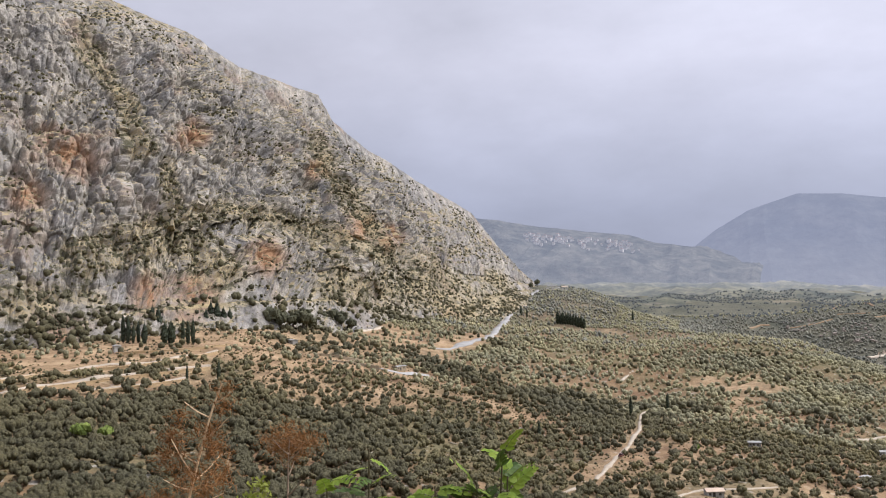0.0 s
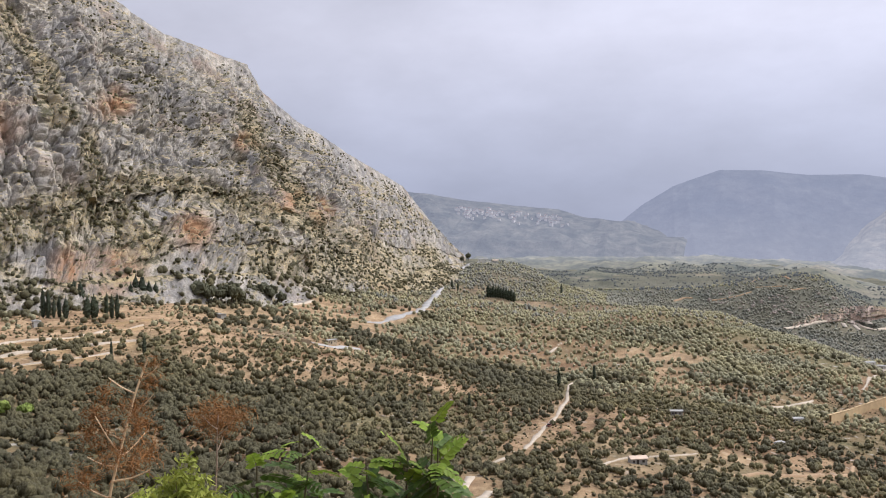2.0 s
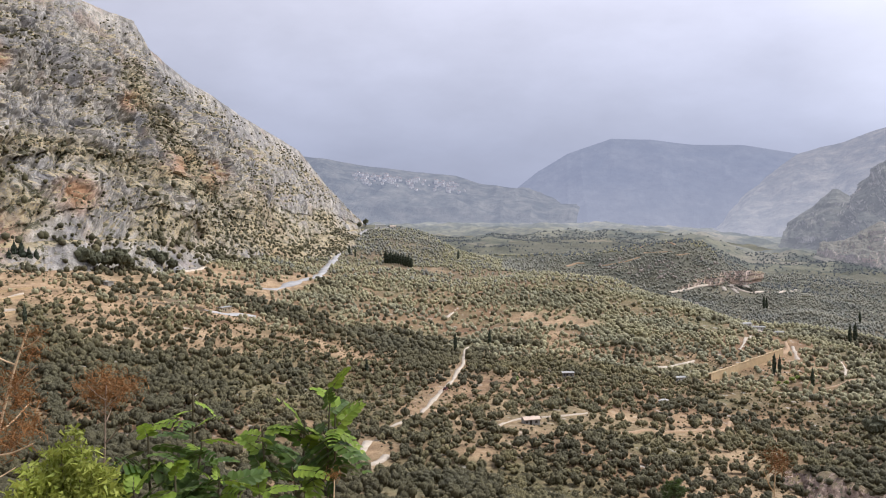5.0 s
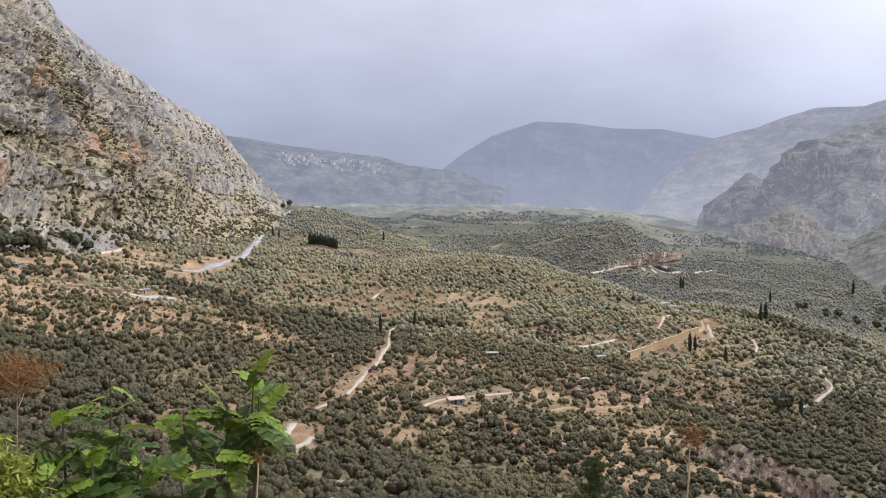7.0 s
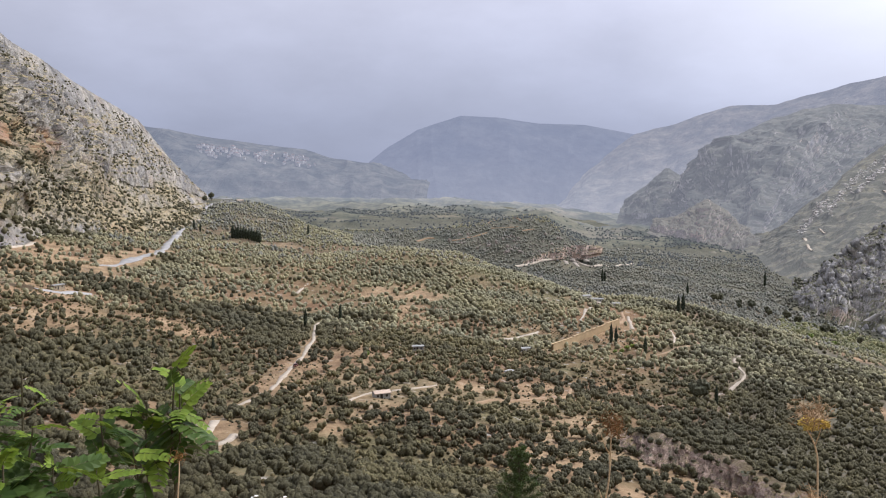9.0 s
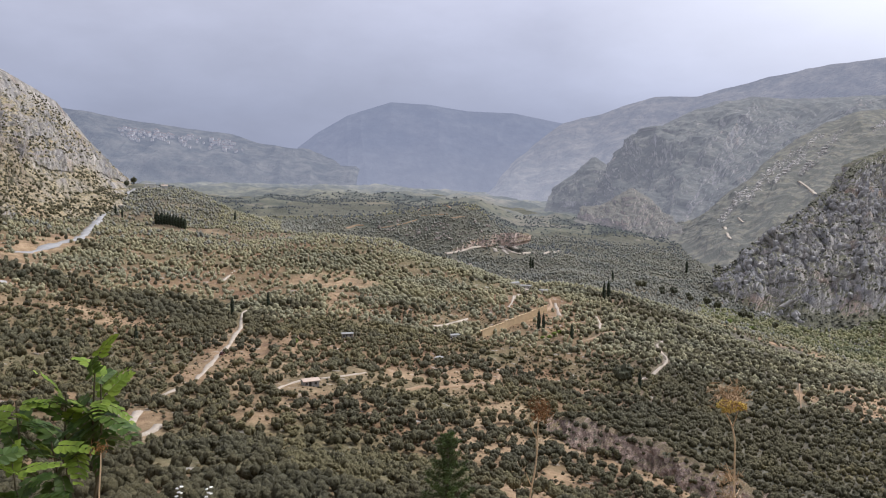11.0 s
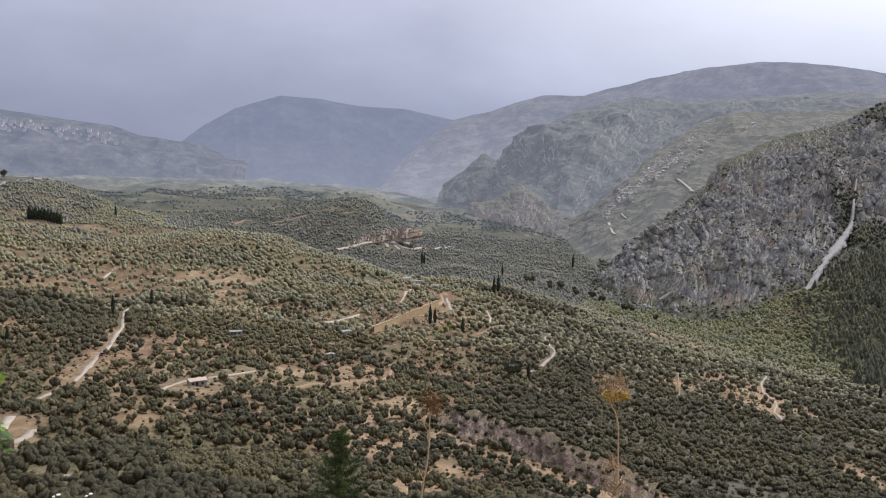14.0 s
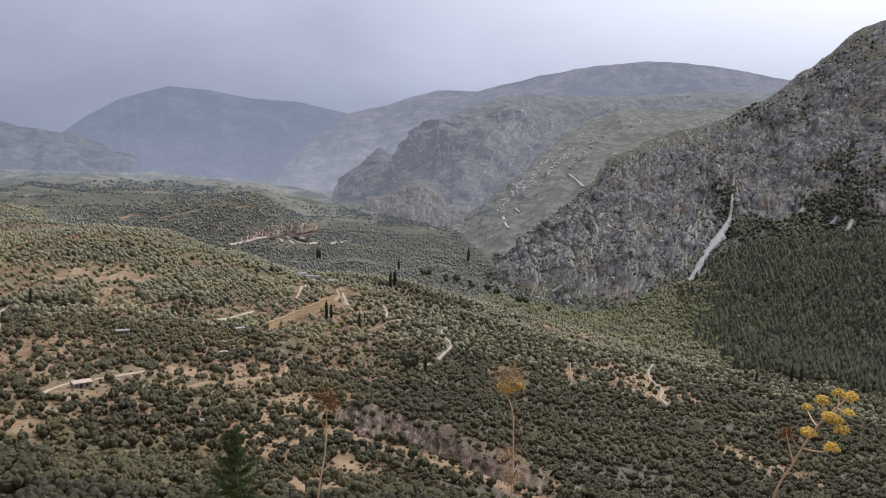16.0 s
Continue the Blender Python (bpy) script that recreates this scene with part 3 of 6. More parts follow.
def massif(name, foot, crest, nu, nv, mat, label, bulge=0.0, big=(120, 12), flute=(34, 5), small=(9, 1.6), seed=0, back=0.5, steps=0.0, keep=0.25, curve=1.0, category="mountain", cracks=0.0, tallness=2.0, end_calm=False):
    """A mountain side from its foot line to its crest line, roughened into buttresses, ledges and gullies."""
    u = np.linspace(0, 1, nu)
    v = np.concatenate([np.linspace(-0.22, 1, nv), np.linspace(1, 1 + back, 8)[1:]])
    F, C = along(foot, u), along(crest, u)
    V = v[:, None, None]
    rise = np.clip(V, -1, 1)
    hollow = np.interp(u, np.linspace(0, 1, len(np.atleast_1d(curve))), np.atleast_1d(curve))[None, :, None]
    z = np.where(rise > 0, np.sign(rise) * np.abs(rise) ** hollow, rise)
    p = F + (C - F) * V
    p[..., 2:] = F[..., 2:] + (C[..., 2:] - F[..., 2:]) * (z - np.clip(V - 1, 0, 9) * 0.55)
    if steps:
        s = V[..., 0] * 5.0 + 0.55 * fractal(p * (1, 1, 0.25) / 230, 3, seed + 40)
        tread = s - np.floor(s)
        wall = np.clip((tread - 0.38) / 0.52, 0, 1)
        lift = (wall - tread) * np.clip(0.7 + 0.7 * fractal(p / 190, 2, seed + 60), 0.1, 1)
        p[..., 2] += lift * steps * np.clip(V[..., 0] * 4, 0, 1) * np.clip((1 - V[..., 0]) * 5, 0, 1)
    du, dv = np.gradient(p, axis=1), np.gradient(p, axis=0)
    n = np.cross(du, dv)
    n /= np.linalg.norm(n, axis=-1, keepdims=True) + 1e-9
    n[..., 2] *= 0.5
    if n[nv // 2, nu // 2] @ -p[nv // 2, nu // 2] < 0:
        n = -n
    # coordinates along the wall, into the slope and up, so that ribs and streaks run down it
    mid = (F + C) / 2
    a = np.concatenate([[0], np.cumsum(np.linalg.norm(np.diff(mid[:, :2], axis=0), axis=1))])
    run = np.linalg.norm((C - F)[:, :2], axis=1)
    w = np.stack([np.broadcast_to(a, p.shape[:2]), V[..., 0] * run * 0.35, p[..., 2]], -1)
    w = w + 6 * np.stack([wave(p / 60, seed + 70), wave(p / 60, seed + 71), wave(p / 60, seed + 72)], -1)
    d = big[1] * ridged(w / np.array((big[0], big[0], big[0] * 1.9)), 3, seed)
    d = d + flute[1] * ridged(w / np.array((flute[0], flute[0] * 1.3, flute[0] * tallness * 1.2)), 2, seed + 5, 0.5)
    d = d + small[1] * 1.2 * fractal(p / np.array((small[0], small[0], small[0] * 0.9)), 3, seed + 9, 0.62)
    if cracks:
        for size, deep, k in ((flute[0] * 0.85, cracks, 61), (flute[0] * 0.34, cracks * 0.55, 62), (flute[0] * 0.15, cracks * 0.30, 63)):
            d = d + deep * np.sqrt(blocks(w / np.array((size, size * 1.3, size * (1 + (tallness - 1) * 0.7))), seed + k))
    edge = np.clip((1 - V[..., 0]) * 4, 0, 1)
    d = d * (keep + (1 - keep) * edge) * np.clip(0.35 + V[..., 0] * 6, 0.35, 1) + bulge * np.sin(np.clip(V[..., 0], 0, 1) * math.pi)
    # the loose slopes at a hollow foot are smoother than the walls above
    d = d * np.clip(0.55 + 2.4 * np.clip(z[..., 0], 0, 1) + (1.25 - hollow[..., 0]) * 0.8, 0.45, 1)
    if end_calm:
        d = d * np.interp(u, [0, 0.66, 0.82, 1], [1, 1, 0.4, 0.25])[None, :]
    p = p + n * d[..., None]
    me = arrays_mesh(name, p.reshape(-1, 3), grid_faces(*p.shape[:2]), mat)
    me.attributes.new("wall", "FLOAT_VECTOR", "POINT").data.foreach_set("vector", w.astype(np.float32).ravel())
    return tagged(new(name, me), label, category, kind="structure" if name == "far_range" else ""), p


CLIFF_FOOT = [(-60, -5, 600), (-48, -3.6, 600), (-42, -2.6, 620), (-38.5, -2.2, 640), (-33, -2.0, 680), (-27.6, -1.8, 770), (-23.8, -3.1, 850), (-20.5, -3.6, 900), (-17.3, -3.5, 960), (-15.3, -2.0, 1180), (-13.6, -1.2, 1450)]
CLIFF_CREST = [(-60, 21.5, 1030), (-48, 18.6, 1000), (-42, 17.2, 1000), (-37.3, 15.6, 1020), (-34.1, 13.7, 1050), (-28.8, 12.0, 1130), (-28.0, 10.4, 1150), (-25.5, 8.4, 1200), (-22.3, 6.3, 1290), (-18.6, 4.1, 1400), (-15.2, -0.4, 1520)]
cliff, cliff_points = massif("limestone_cliff", CLIFF_FOOT, CLIFF_CREST, 900, 350, CLIFF, "grey and ochre limestone cliff with scrub on its ledges", 0, (150, 24), (46, 8.0), (10, 2.8), 1, 0.5, 12.0, 0.12, (1.15, 1.15, 1.2, 1.25, 1.3, 1.5, 1.75, 1.9, 1.9), category="cliff", cracks=15.0, tallness=2.1, end_calm=True)


def cliff_marks(ob, points):
    """Where the wall has broken to fresh ochre rock, and where grass grows on the sloping ledges."""
    q = points.reshape(-1, 3)
    b = np.degrees(np.arctan2(q[:, 0], q[:, 1]))
    e = np.degrees(np.arctan2(q[:, 2] - 400, np.hypot(q[:, 0], q[:, 1])))
    ragged = 0.45 * fractal(q / 28, 3, 88)
    fresh, grass = np.zeros(len(q)), np.zeros(len(q))
    for fb, fe, size in BREAKS:
        fresh = np.maximum(fresh, np.clip(1.4 - np.hypot(b - fb, (e - fe) * 1.1) / size + ragged, 0, 1))
    for line, half in LEDGES:
        for (b0, e0), (b1, e1) in zip(line, line[1:]):
            db, de = b1 - b0, e1 - e0
            t = np.clip(((b - b0) * db + (e - e0) * de) / (db * db + de * de), 0, 1)
            grass = np.maximum(grass, np.clip(1.4 - np.hypot(b - b0 - t * db, e - e0 - t * de) / half + 1.3 * ragged, 0, 1))
    for name, values in (("fresh_break", fresh), ("grass_ledge", grass)):
        ob.data.attributes.new(name, "FLOAT", "POINT").data.foreach_set("value", values.astype(np.float32))
    return grass


# bearing, rise and radius of each break; the ledges as lines with their half width
BREAKS = [(-44.1, 7.9, 1.8), (-37.0, 9.2, 1.0), (-39.7, -1.2, 1.5), (-36.9, -1.1, 1.7), (-26.0, 3.3, 1.3), (-32.4, 1.3, 1.3), (-20.0, -3.1, 1.0), (-46.8, 5.4, 1.3), (-44.9, -3.2, 1.3), (-24.1, 2.5, 1.0), (-29.0, 7.1, 0.8)]
LEDGES = [([(-42.0, 2.5), (-38.4, 3.6), (-34.9, 4.7), (-31.6, 3.7), (-26.8, 2.1), (-23.0, 0.9), (-19.9, -0.6), (-16.5, -2.7)], 0.85), ([(-43.4, 15.1), (-42.8, 13.5), (-41.3, 11.7), (-40.1, 8.4)], 0.7), ([(-38.4, 7.0), (-38.1, 4.5), (-38.8, 3.4)], 0.6), ([(-28.9, 8.6), (-27.5, 6.0), (-25.2, 3.3)], 0.7), ([(-17.2, -0.2), (-16.1, -1.4), (-15.0, -2.2)], 0.5), ([(-27.5, -0.4), (-23.5, -1.0), (-19.5, -2.0), (-16.0, -2.6)], 1.25), ([(-43.5, 1.2), (-40.5, 2.2), (-37.8, 2.0), (-35.0, 0.6)], 1.5), ([(-48.0, -1.5), (-45.0, -1.0), (-42.5, -1.4)], 1.0)]
cliff_grass = cliff_marks(cliff, cliff_points)
side, side_points = massif("rocky_mountain", [(23.6, -7.4, 1230), (25.5, -8.6, 1160), (27.4, -9.1, 1140), (31.2, -9.1, 1140), (34.8, -8.2, 1180), (38.3, -5.0, 1300), (41.4, -4.2, 1340), (46.7, -3.2, 1380), (60, -3, 1400)],
    [(24.4, -6.4, 1330), (27.3, -4.4, 1400), (29.4, -2.0, 1470), (31.5, 0.6, 1560), (34.3, 2.0, 1650), (37.7, 3.2, 1760), (41.0, 4.7, 1820), (45.9, 8.6, 1900), (60, 13, 2000)],
    420, 190, RIGHT_ROCK, "dark limestone mountain flank dotted with scrub", 0, (150, 20), (50, 10), (15, 3.0), 11, 0.5, 6.0, 0.3, 1.2, cracks=20.0, tallness=1.35)
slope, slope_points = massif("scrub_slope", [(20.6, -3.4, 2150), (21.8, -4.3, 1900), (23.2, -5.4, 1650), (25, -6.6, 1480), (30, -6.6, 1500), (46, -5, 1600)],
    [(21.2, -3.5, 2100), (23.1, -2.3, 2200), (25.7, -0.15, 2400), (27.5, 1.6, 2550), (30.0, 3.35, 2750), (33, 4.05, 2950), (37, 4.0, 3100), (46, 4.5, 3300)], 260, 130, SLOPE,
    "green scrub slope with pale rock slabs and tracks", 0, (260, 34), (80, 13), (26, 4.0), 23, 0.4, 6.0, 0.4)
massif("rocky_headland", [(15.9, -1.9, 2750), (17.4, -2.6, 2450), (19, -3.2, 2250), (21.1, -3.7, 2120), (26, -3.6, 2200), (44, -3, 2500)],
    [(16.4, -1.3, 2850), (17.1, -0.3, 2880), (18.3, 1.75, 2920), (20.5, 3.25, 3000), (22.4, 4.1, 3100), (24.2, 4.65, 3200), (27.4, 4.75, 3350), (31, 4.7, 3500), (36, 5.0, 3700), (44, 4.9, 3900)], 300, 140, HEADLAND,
    "grey rocky headland with emitted rain haze", 0, (300, 60), (95, 22), (30, 6.0), 31, 0.4, 20.0, 0.25, cracks=16.0)
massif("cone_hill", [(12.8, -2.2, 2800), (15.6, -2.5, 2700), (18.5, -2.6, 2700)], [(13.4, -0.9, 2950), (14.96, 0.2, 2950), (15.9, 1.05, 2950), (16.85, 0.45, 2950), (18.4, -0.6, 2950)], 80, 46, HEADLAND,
    "small pointed rocky hill with emitted haze", 0, (200, 14), (70, 7), (30, 4), 37, 0.6, 0, 0.3, category="hill", cracks=10.0)
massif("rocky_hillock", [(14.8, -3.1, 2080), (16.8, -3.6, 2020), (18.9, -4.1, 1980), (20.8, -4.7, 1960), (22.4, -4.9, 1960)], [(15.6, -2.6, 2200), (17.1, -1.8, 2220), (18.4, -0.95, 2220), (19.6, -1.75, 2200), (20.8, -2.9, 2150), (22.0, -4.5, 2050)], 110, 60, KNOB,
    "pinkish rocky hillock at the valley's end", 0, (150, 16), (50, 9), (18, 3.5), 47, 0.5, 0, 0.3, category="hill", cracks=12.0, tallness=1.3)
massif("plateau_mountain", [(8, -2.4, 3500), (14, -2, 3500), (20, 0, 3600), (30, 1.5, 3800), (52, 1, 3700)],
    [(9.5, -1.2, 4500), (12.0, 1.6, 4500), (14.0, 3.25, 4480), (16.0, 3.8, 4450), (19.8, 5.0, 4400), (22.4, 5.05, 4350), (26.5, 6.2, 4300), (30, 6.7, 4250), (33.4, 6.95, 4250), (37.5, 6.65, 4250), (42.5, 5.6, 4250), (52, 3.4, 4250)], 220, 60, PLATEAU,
    "long bare plateau mountain with emitted haze", 0, (420, 60), (170, 12), (50, 6), 41, 0.1, 0, 0.3)
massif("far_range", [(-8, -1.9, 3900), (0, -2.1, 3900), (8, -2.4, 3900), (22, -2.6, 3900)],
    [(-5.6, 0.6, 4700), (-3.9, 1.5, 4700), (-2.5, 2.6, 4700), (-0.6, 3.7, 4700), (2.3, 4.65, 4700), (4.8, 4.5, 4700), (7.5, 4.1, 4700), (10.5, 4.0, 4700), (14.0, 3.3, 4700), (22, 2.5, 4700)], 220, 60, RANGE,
    "blue-grey mountain range with emitted rain haze", 0, (620, 45), (260, 7), (60, 3), 53, 0.03, 0, 0.08)
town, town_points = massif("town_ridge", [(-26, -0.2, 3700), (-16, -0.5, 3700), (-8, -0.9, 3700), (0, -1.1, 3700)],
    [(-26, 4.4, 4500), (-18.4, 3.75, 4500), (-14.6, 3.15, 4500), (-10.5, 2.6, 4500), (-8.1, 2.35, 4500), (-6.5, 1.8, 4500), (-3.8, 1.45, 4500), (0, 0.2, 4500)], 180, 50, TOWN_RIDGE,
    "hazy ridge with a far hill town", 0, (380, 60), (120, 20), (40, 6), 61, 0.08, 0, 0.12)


# ---- building blocks ----
def part(name, data, mat, parent, label=""):
    """One mesh under a thing: data is a bmesh, or a pair of arrays."""
    if isinstance(data, tuple):
        me = arrays_mesh(name, data[0], data[1], mat)
    elif isinstance(data, bpy.types.Mesh):
        me = data
    else:
        me = bpy.data.meshes.new(name)
        data.to_mesh(me)
        data.free()
        me.materials.append(mat)
    ob = new(name, me)
    ob.parent = parent
    return tagged(ob, label)


def thing(name, label, category, group="", at=None):
    ob = new(name)
    if at is not None:
        ob.matrix_basis = at
    return tagged(ob, label, category, group)


def on_ground(x, y, turn=0.0, sink=0.0):
    return pose(x, y, float(ground_z(x, y)) - sink, 0, 0, turn)


def box(bm, size, at, turn=0.0):
    m = Matrix.Translation(at) @ Matrix.Rotation(radians(turn), 4, "Z") @ Matrix.Diagonal((*size, 1))
    bmesh.ops.create_cube(bm, size=1.0, matrix=m)
    return bm


def joined(pieces):
    verts, faces, n = [], [], 0
    for v, f in pieces:
        verts.append(v)
        faces.append(f + n)
        n += len(v)
    return np.concatenate(verts), np.concatenate(faces)


def smooth_line(points, step):
    """A rounded line through the points, sampled about every step metres."""
    p = np.array(points, float)
    q = np.vstack([2 * p[0] - p[1], p, 2 * p[-1] - p[-2]])
    out = []
    for k in range(1, len(q) - 2):
        n = max(2, int(np.linalg.norm(q[k + 1] - q[k]) / step))
        t = np.linspace(0, 1, n, endpoint=False)[:, None]
        out.append(cubic(q[k - 1], q[k], q[k + 1], q[k + 2], t))
    return np.vstack(out + [p[-1:]])


def tube(points, radii, sides=6):
    """A round stem along the points."""
    p, r = np.array(points, float), np.broadcast_to(np.array(radii, float), (len(points),))
    d = np.gradient(p, axis=0)
    d /= np.linalg.norm(d, axis=1)[:, None] + 1e-12
    a = np.cross(d, (0.31, 0.95, 0.02))
    a /= np.linalg.norm(a, axis=1)[:, None] + 1e-12
    b = np.cross(d, a)
    t = np.arange(sides) * 2 * math.pi / sides
    v = p[:, None] + r[:, None, None] * (np.cos(t)[None, :, None] * a[:, None] + np.sin(t)[None, :, None] * b[:, None])
    i = np.arange(len(p) * sides).reshape(len(p), sides)
    j = np.roll(i, -1, axis=1)
    quads = np.stack([i[:-1], j[:-1], j[1:], i[1:]], -1).reshape(-1, 4)
    f = np.concatenate([quads[:, :3], quads[:, [0, 2, 3]]])
    return v.reshape(-1, 3), f


def ico(detail=1):
    bm = bmesh.new()
    bmesh.ops.create_icosphere(bm, subdivisions=detail, radius=1.0)
    v = np.array([k.co for k in bm.verts])
    bm.verts.index_update()
    f = np.array([[k.index for k in g.verts] for g in bm.faces])
    bm.free()
    return v, f


ICO_V, ICO_F = ico(1)
ICO2_V, ICO2_F = ico(2)
rng = np.random.default_rng(7)


def clump(n, flat=0.8, size=0.5, fine=False, jag=0.28):
    """A crown of n ragged leaf clumps, about one metre in radius, standing on z = 0."""
    pieces = []
    base_v, base_f = (ICO2_V, ICO2_F) if fine else (ICO_V, ICO_F)
    for k in range(n):
        a, t = k * 2.4 + rng.uniform(-0.4, 0.4), (k + 0.5) / n
        rad = 0.62 * math.sqrt(t) if n > 1 else 0.0
        c = np.array((rad * math.cos(a), rad * math.sin(a), flat * (0.75 + rng.uniform(-0.28, 0.32) * (1 - 0.5 * t)))) if n > 1 else np.array((0, 0, flat * 0.7))
        s = size * rng.uniform(0.75, 1.2) if n > 1 else 0.95
        v = base_v * (1 + rng.uniform(-jag, jag, (len(base_v), 1))) * s * np.array((1, 1, 0.85 * flat + 0.15))
        pieces.append((v + c, base_f))
    return joined(pieces)


def scatter_mesh(name, templates, xyz, sizes, heights, mat, label, category):
    """One mesh of very many plants, each a turned and scaled copy of one of the templates."""
    kind = rng.integers(0, len(templates), len(xyz))
    turn = rng.uniform(0, 2 * math.pi, len(xyz))
    pieces = []
    for k, (v, f) in enumerate(templates):
        w = np.nonzero(kind == k)[0]
        if not len(w):
            continue
        c, s = np.cos(turn[w])[:, None], np.sin(turn[w])[:, None]
        sx, sz = sizes[w][:, None], heights[w][:, None]
        P = np.stack([(v[:, 0] * c - v[:, 1] * s) * sx + xyz[w, 0:1], (v[:, 0] * s + v[:, 1] * c) * sx + xyz[w, 1:2], v[:, 2] * sz + xyz[w, 2:3]], -1)
        F = f[None] + (np.arange(len(w)) * len(v))[:, None, None]
        pieces.append((P.reshape(-1, 3), F.reshape(-1, f.shape[1])))
    me = arrays_mesh(name, *joined(pieces), mat, True)
    return tagged(new(name, me), label, category, kind="stuff")


# ---- the groves ----
def bearing_of(x, y):
    return np.degrees(np.arctan2(x, y))


def tree_places(near, far, gap, seed):
    g = np.random.default_rng(seed)
    n = int(far / gap) + 2
    ix, iy = np.meshgrid(np.arange(-n, n), np.arange(0, n), indexing="ij")
    c, s = math.cos(0.35), math.sin(0.35)
    gx, gy = (ix * c - iy * s) * gap, (ix * s + iy * c) * gap
    rows = (bearing_of(gx, gy) > -1.5) & (bearing_of(gx, gy) < 9) & (np.hypot(gx, gy) > 610) & (np.hypot(gx, gy) < 900)
    loose = np.where(rows, 0.10, 0.40)
    x = (ix + loose * g.uniform(-1, 1, ix.shape)) * gap
    y = (iy + loose * g.uniform(-1, 1, ix.shape)) * gap
    x, y = (x * c - y * s).ravel(), (x * s + y * c).ravel()
    r, b = np.hypot(x, y), bearing_of(x, y)
    ok = (r > near) & (r < far) & (np.abs(b) < 52)
    # the foot of the cliff and the foot of the rocky mountain
    ok &= r < np.interp(b, [-52, -42, -33, -27, -22, -17, -13, 22, 25, 31, 36, 40, 52], [585, 620, 690, 790, 900, 1010, 1500, 1800, 1180, 1150, 1200, 1280, 1350])
    return x[ok], y[ok], g


ROADS = {}


def near_road(x, y):
    hit = np.zeros(len(x), bool)
    for line, half in ROADS.values():
        p = np.array(line)
        for k in range(len(p) - 1):
            d = p[k + 1] - p[k]
            t = np.clip(((x - p[k, 0]) * d[0] + (y - p[k, 1]) * d[1]) / (d @ d), 0, 1)
            hit |= np.hypot(x - p[k, 0] - t * d[0], y - p[k, 1] - t * d[1]) < half + 2.0
    return hit


def road(name, line, width, mat, label, category="road", lift=0.55):
    """A roadway laid on the hillside, cambered a little, with sides that reach into the ground."""
    ROADS[name + str(len(ROADS))] = (smooth_line(line, 12), width / 2)
    p = smooth_line(line, 4)
    d = np.gradient(p, axis=0)
    d /= np.linalg.norm(d, axis=1)[:, None]
    nrm = np.stack([-d[:, 1], d[:, 0]], -1)
    uneven = np.clip(1 + 0.45 * fractal(np.stack([p[:, 0], p[:, 1], 0 * p[:, 0]], -1) / 9, 3, 5), 0.35, 1.6)
    rows = []
    for off, dz in ((-0.62, -1.6), (-0.5, 0.0), (0.0, 0.12), (0.5, 0.0), (0.62, -1.6)):
        q = p + nrm * (off * width * uneven)[:, None]
        z = np.maximum(ground_z(p[:, 0], p[:, 1]), ground_z(q[:, 0], q[:, 1]) - 0.2) + lift + dz
        rows.append(np.stack([q[:, 0], q[:, 1], z], -1))
    v = np.stack(rows, 1)
    me = arrays_mesh(name, v.reshape(-1, 3), grid_faces(*v.shape[:2]), mat, True)
    return tagged(new(name, me), label, category, kind="structure")


DIRT = plain_material("pale_dirt", (0.42, 0.36, 0.29), 0.3, 0.9)
OCHRE_DIRT = plain_material("ochre_dirt", (0.32, 0.22, 0.135), 0.3, 0.9)
SPOIL = plain_material("quarry_spoil", (0.34, 0.30, 0.255), 0.35, 0.4)
TARMAC = plain_material("sun_bleached_asphalt", (0.36, 0.355, 0.35), 0.12, 0.8)
STONE = plain_material("old_stone", (0.33, 0.27, 0.19), 0.3, 0.8)
OCHRE_STONE = plain_material("ochre_stone", (0.46, 0.34, 0.20), 0.25, 0.5)
WHITEWASH = plain_material("whitewash", (0.58, 0.565, 0.53), 0.12, 0.7)
BLUE_WALL = plain_material("grey_render", (0.27, 0.265, 0.25), 0.12, 0.7)
TILES = plain_material("faded_tiles", (0.58, 0.46, 0.37), 0.15, 1.5)
SHEET = plain_material("pale_sheet_roof", (0.27, 0.27, 0.26), 0.2, 1.0)
DARK_WOOD = plain_material("dark_opening", (0.05, 0.045, 0.04), 0.3, 2.0)
SCREE = plain_material("limestone_scree", (0.31, 0.295, 0.28), 0.5, 0.5)

road("road", [(-262, 672), (-256, 690), (-249, 725), (-252, 804), (-262, 860), (-288, 990), (-308, 1090), (-322, 1200), (-330, 1290), (-322, 1370), (-290, 1420)], 6.0, TARMAC, "sun-bleached asphalt road along the foot of the cliff")
road("car_park", [(-240, 520), (-231, 532), (-222, 553)], 7, TARMAC, "pale asphalt parking strip beside the road")
road("dirt_track", [by_range(-28.6, 728), by_range(-27.6, 738), by_range(-26.6, 750), by_range(-25.6, 768), by_range(-24.8, 790)], 6, DIRT, "broad ochre dirt track on the scree slope", "track")
road("dirt_track", [(12, 336), (37, 372), (66, 406), (78, 450)], 1.5, OCHRE_DIRT, "ochre dirt track on a terrace edge", "track")
road("dirt_track", [(90, 574), (120, 612), (149, 648), (160, 678), (168, 720)], 2.4, OCHRE_DIRT, "ochre dirt track above the retaining wall", "track")
road("dirt_track", [(158, 640), (163, 672), (170, 705)], 2.4, DIRT, "short pale dirt track at the wall's end", "track")
road("dirt_track", [(160, 458), (174, 478), (195, 511), (205, 535), (214, 578), (231, 611)], 1.4, DIRT, "pale dirt path winding up a bank", "track")
road("dirt_track", [(195, 668), (189, 635), (179, 603)], 1.4, DIRT, "pale dirt path between terraces", "track")
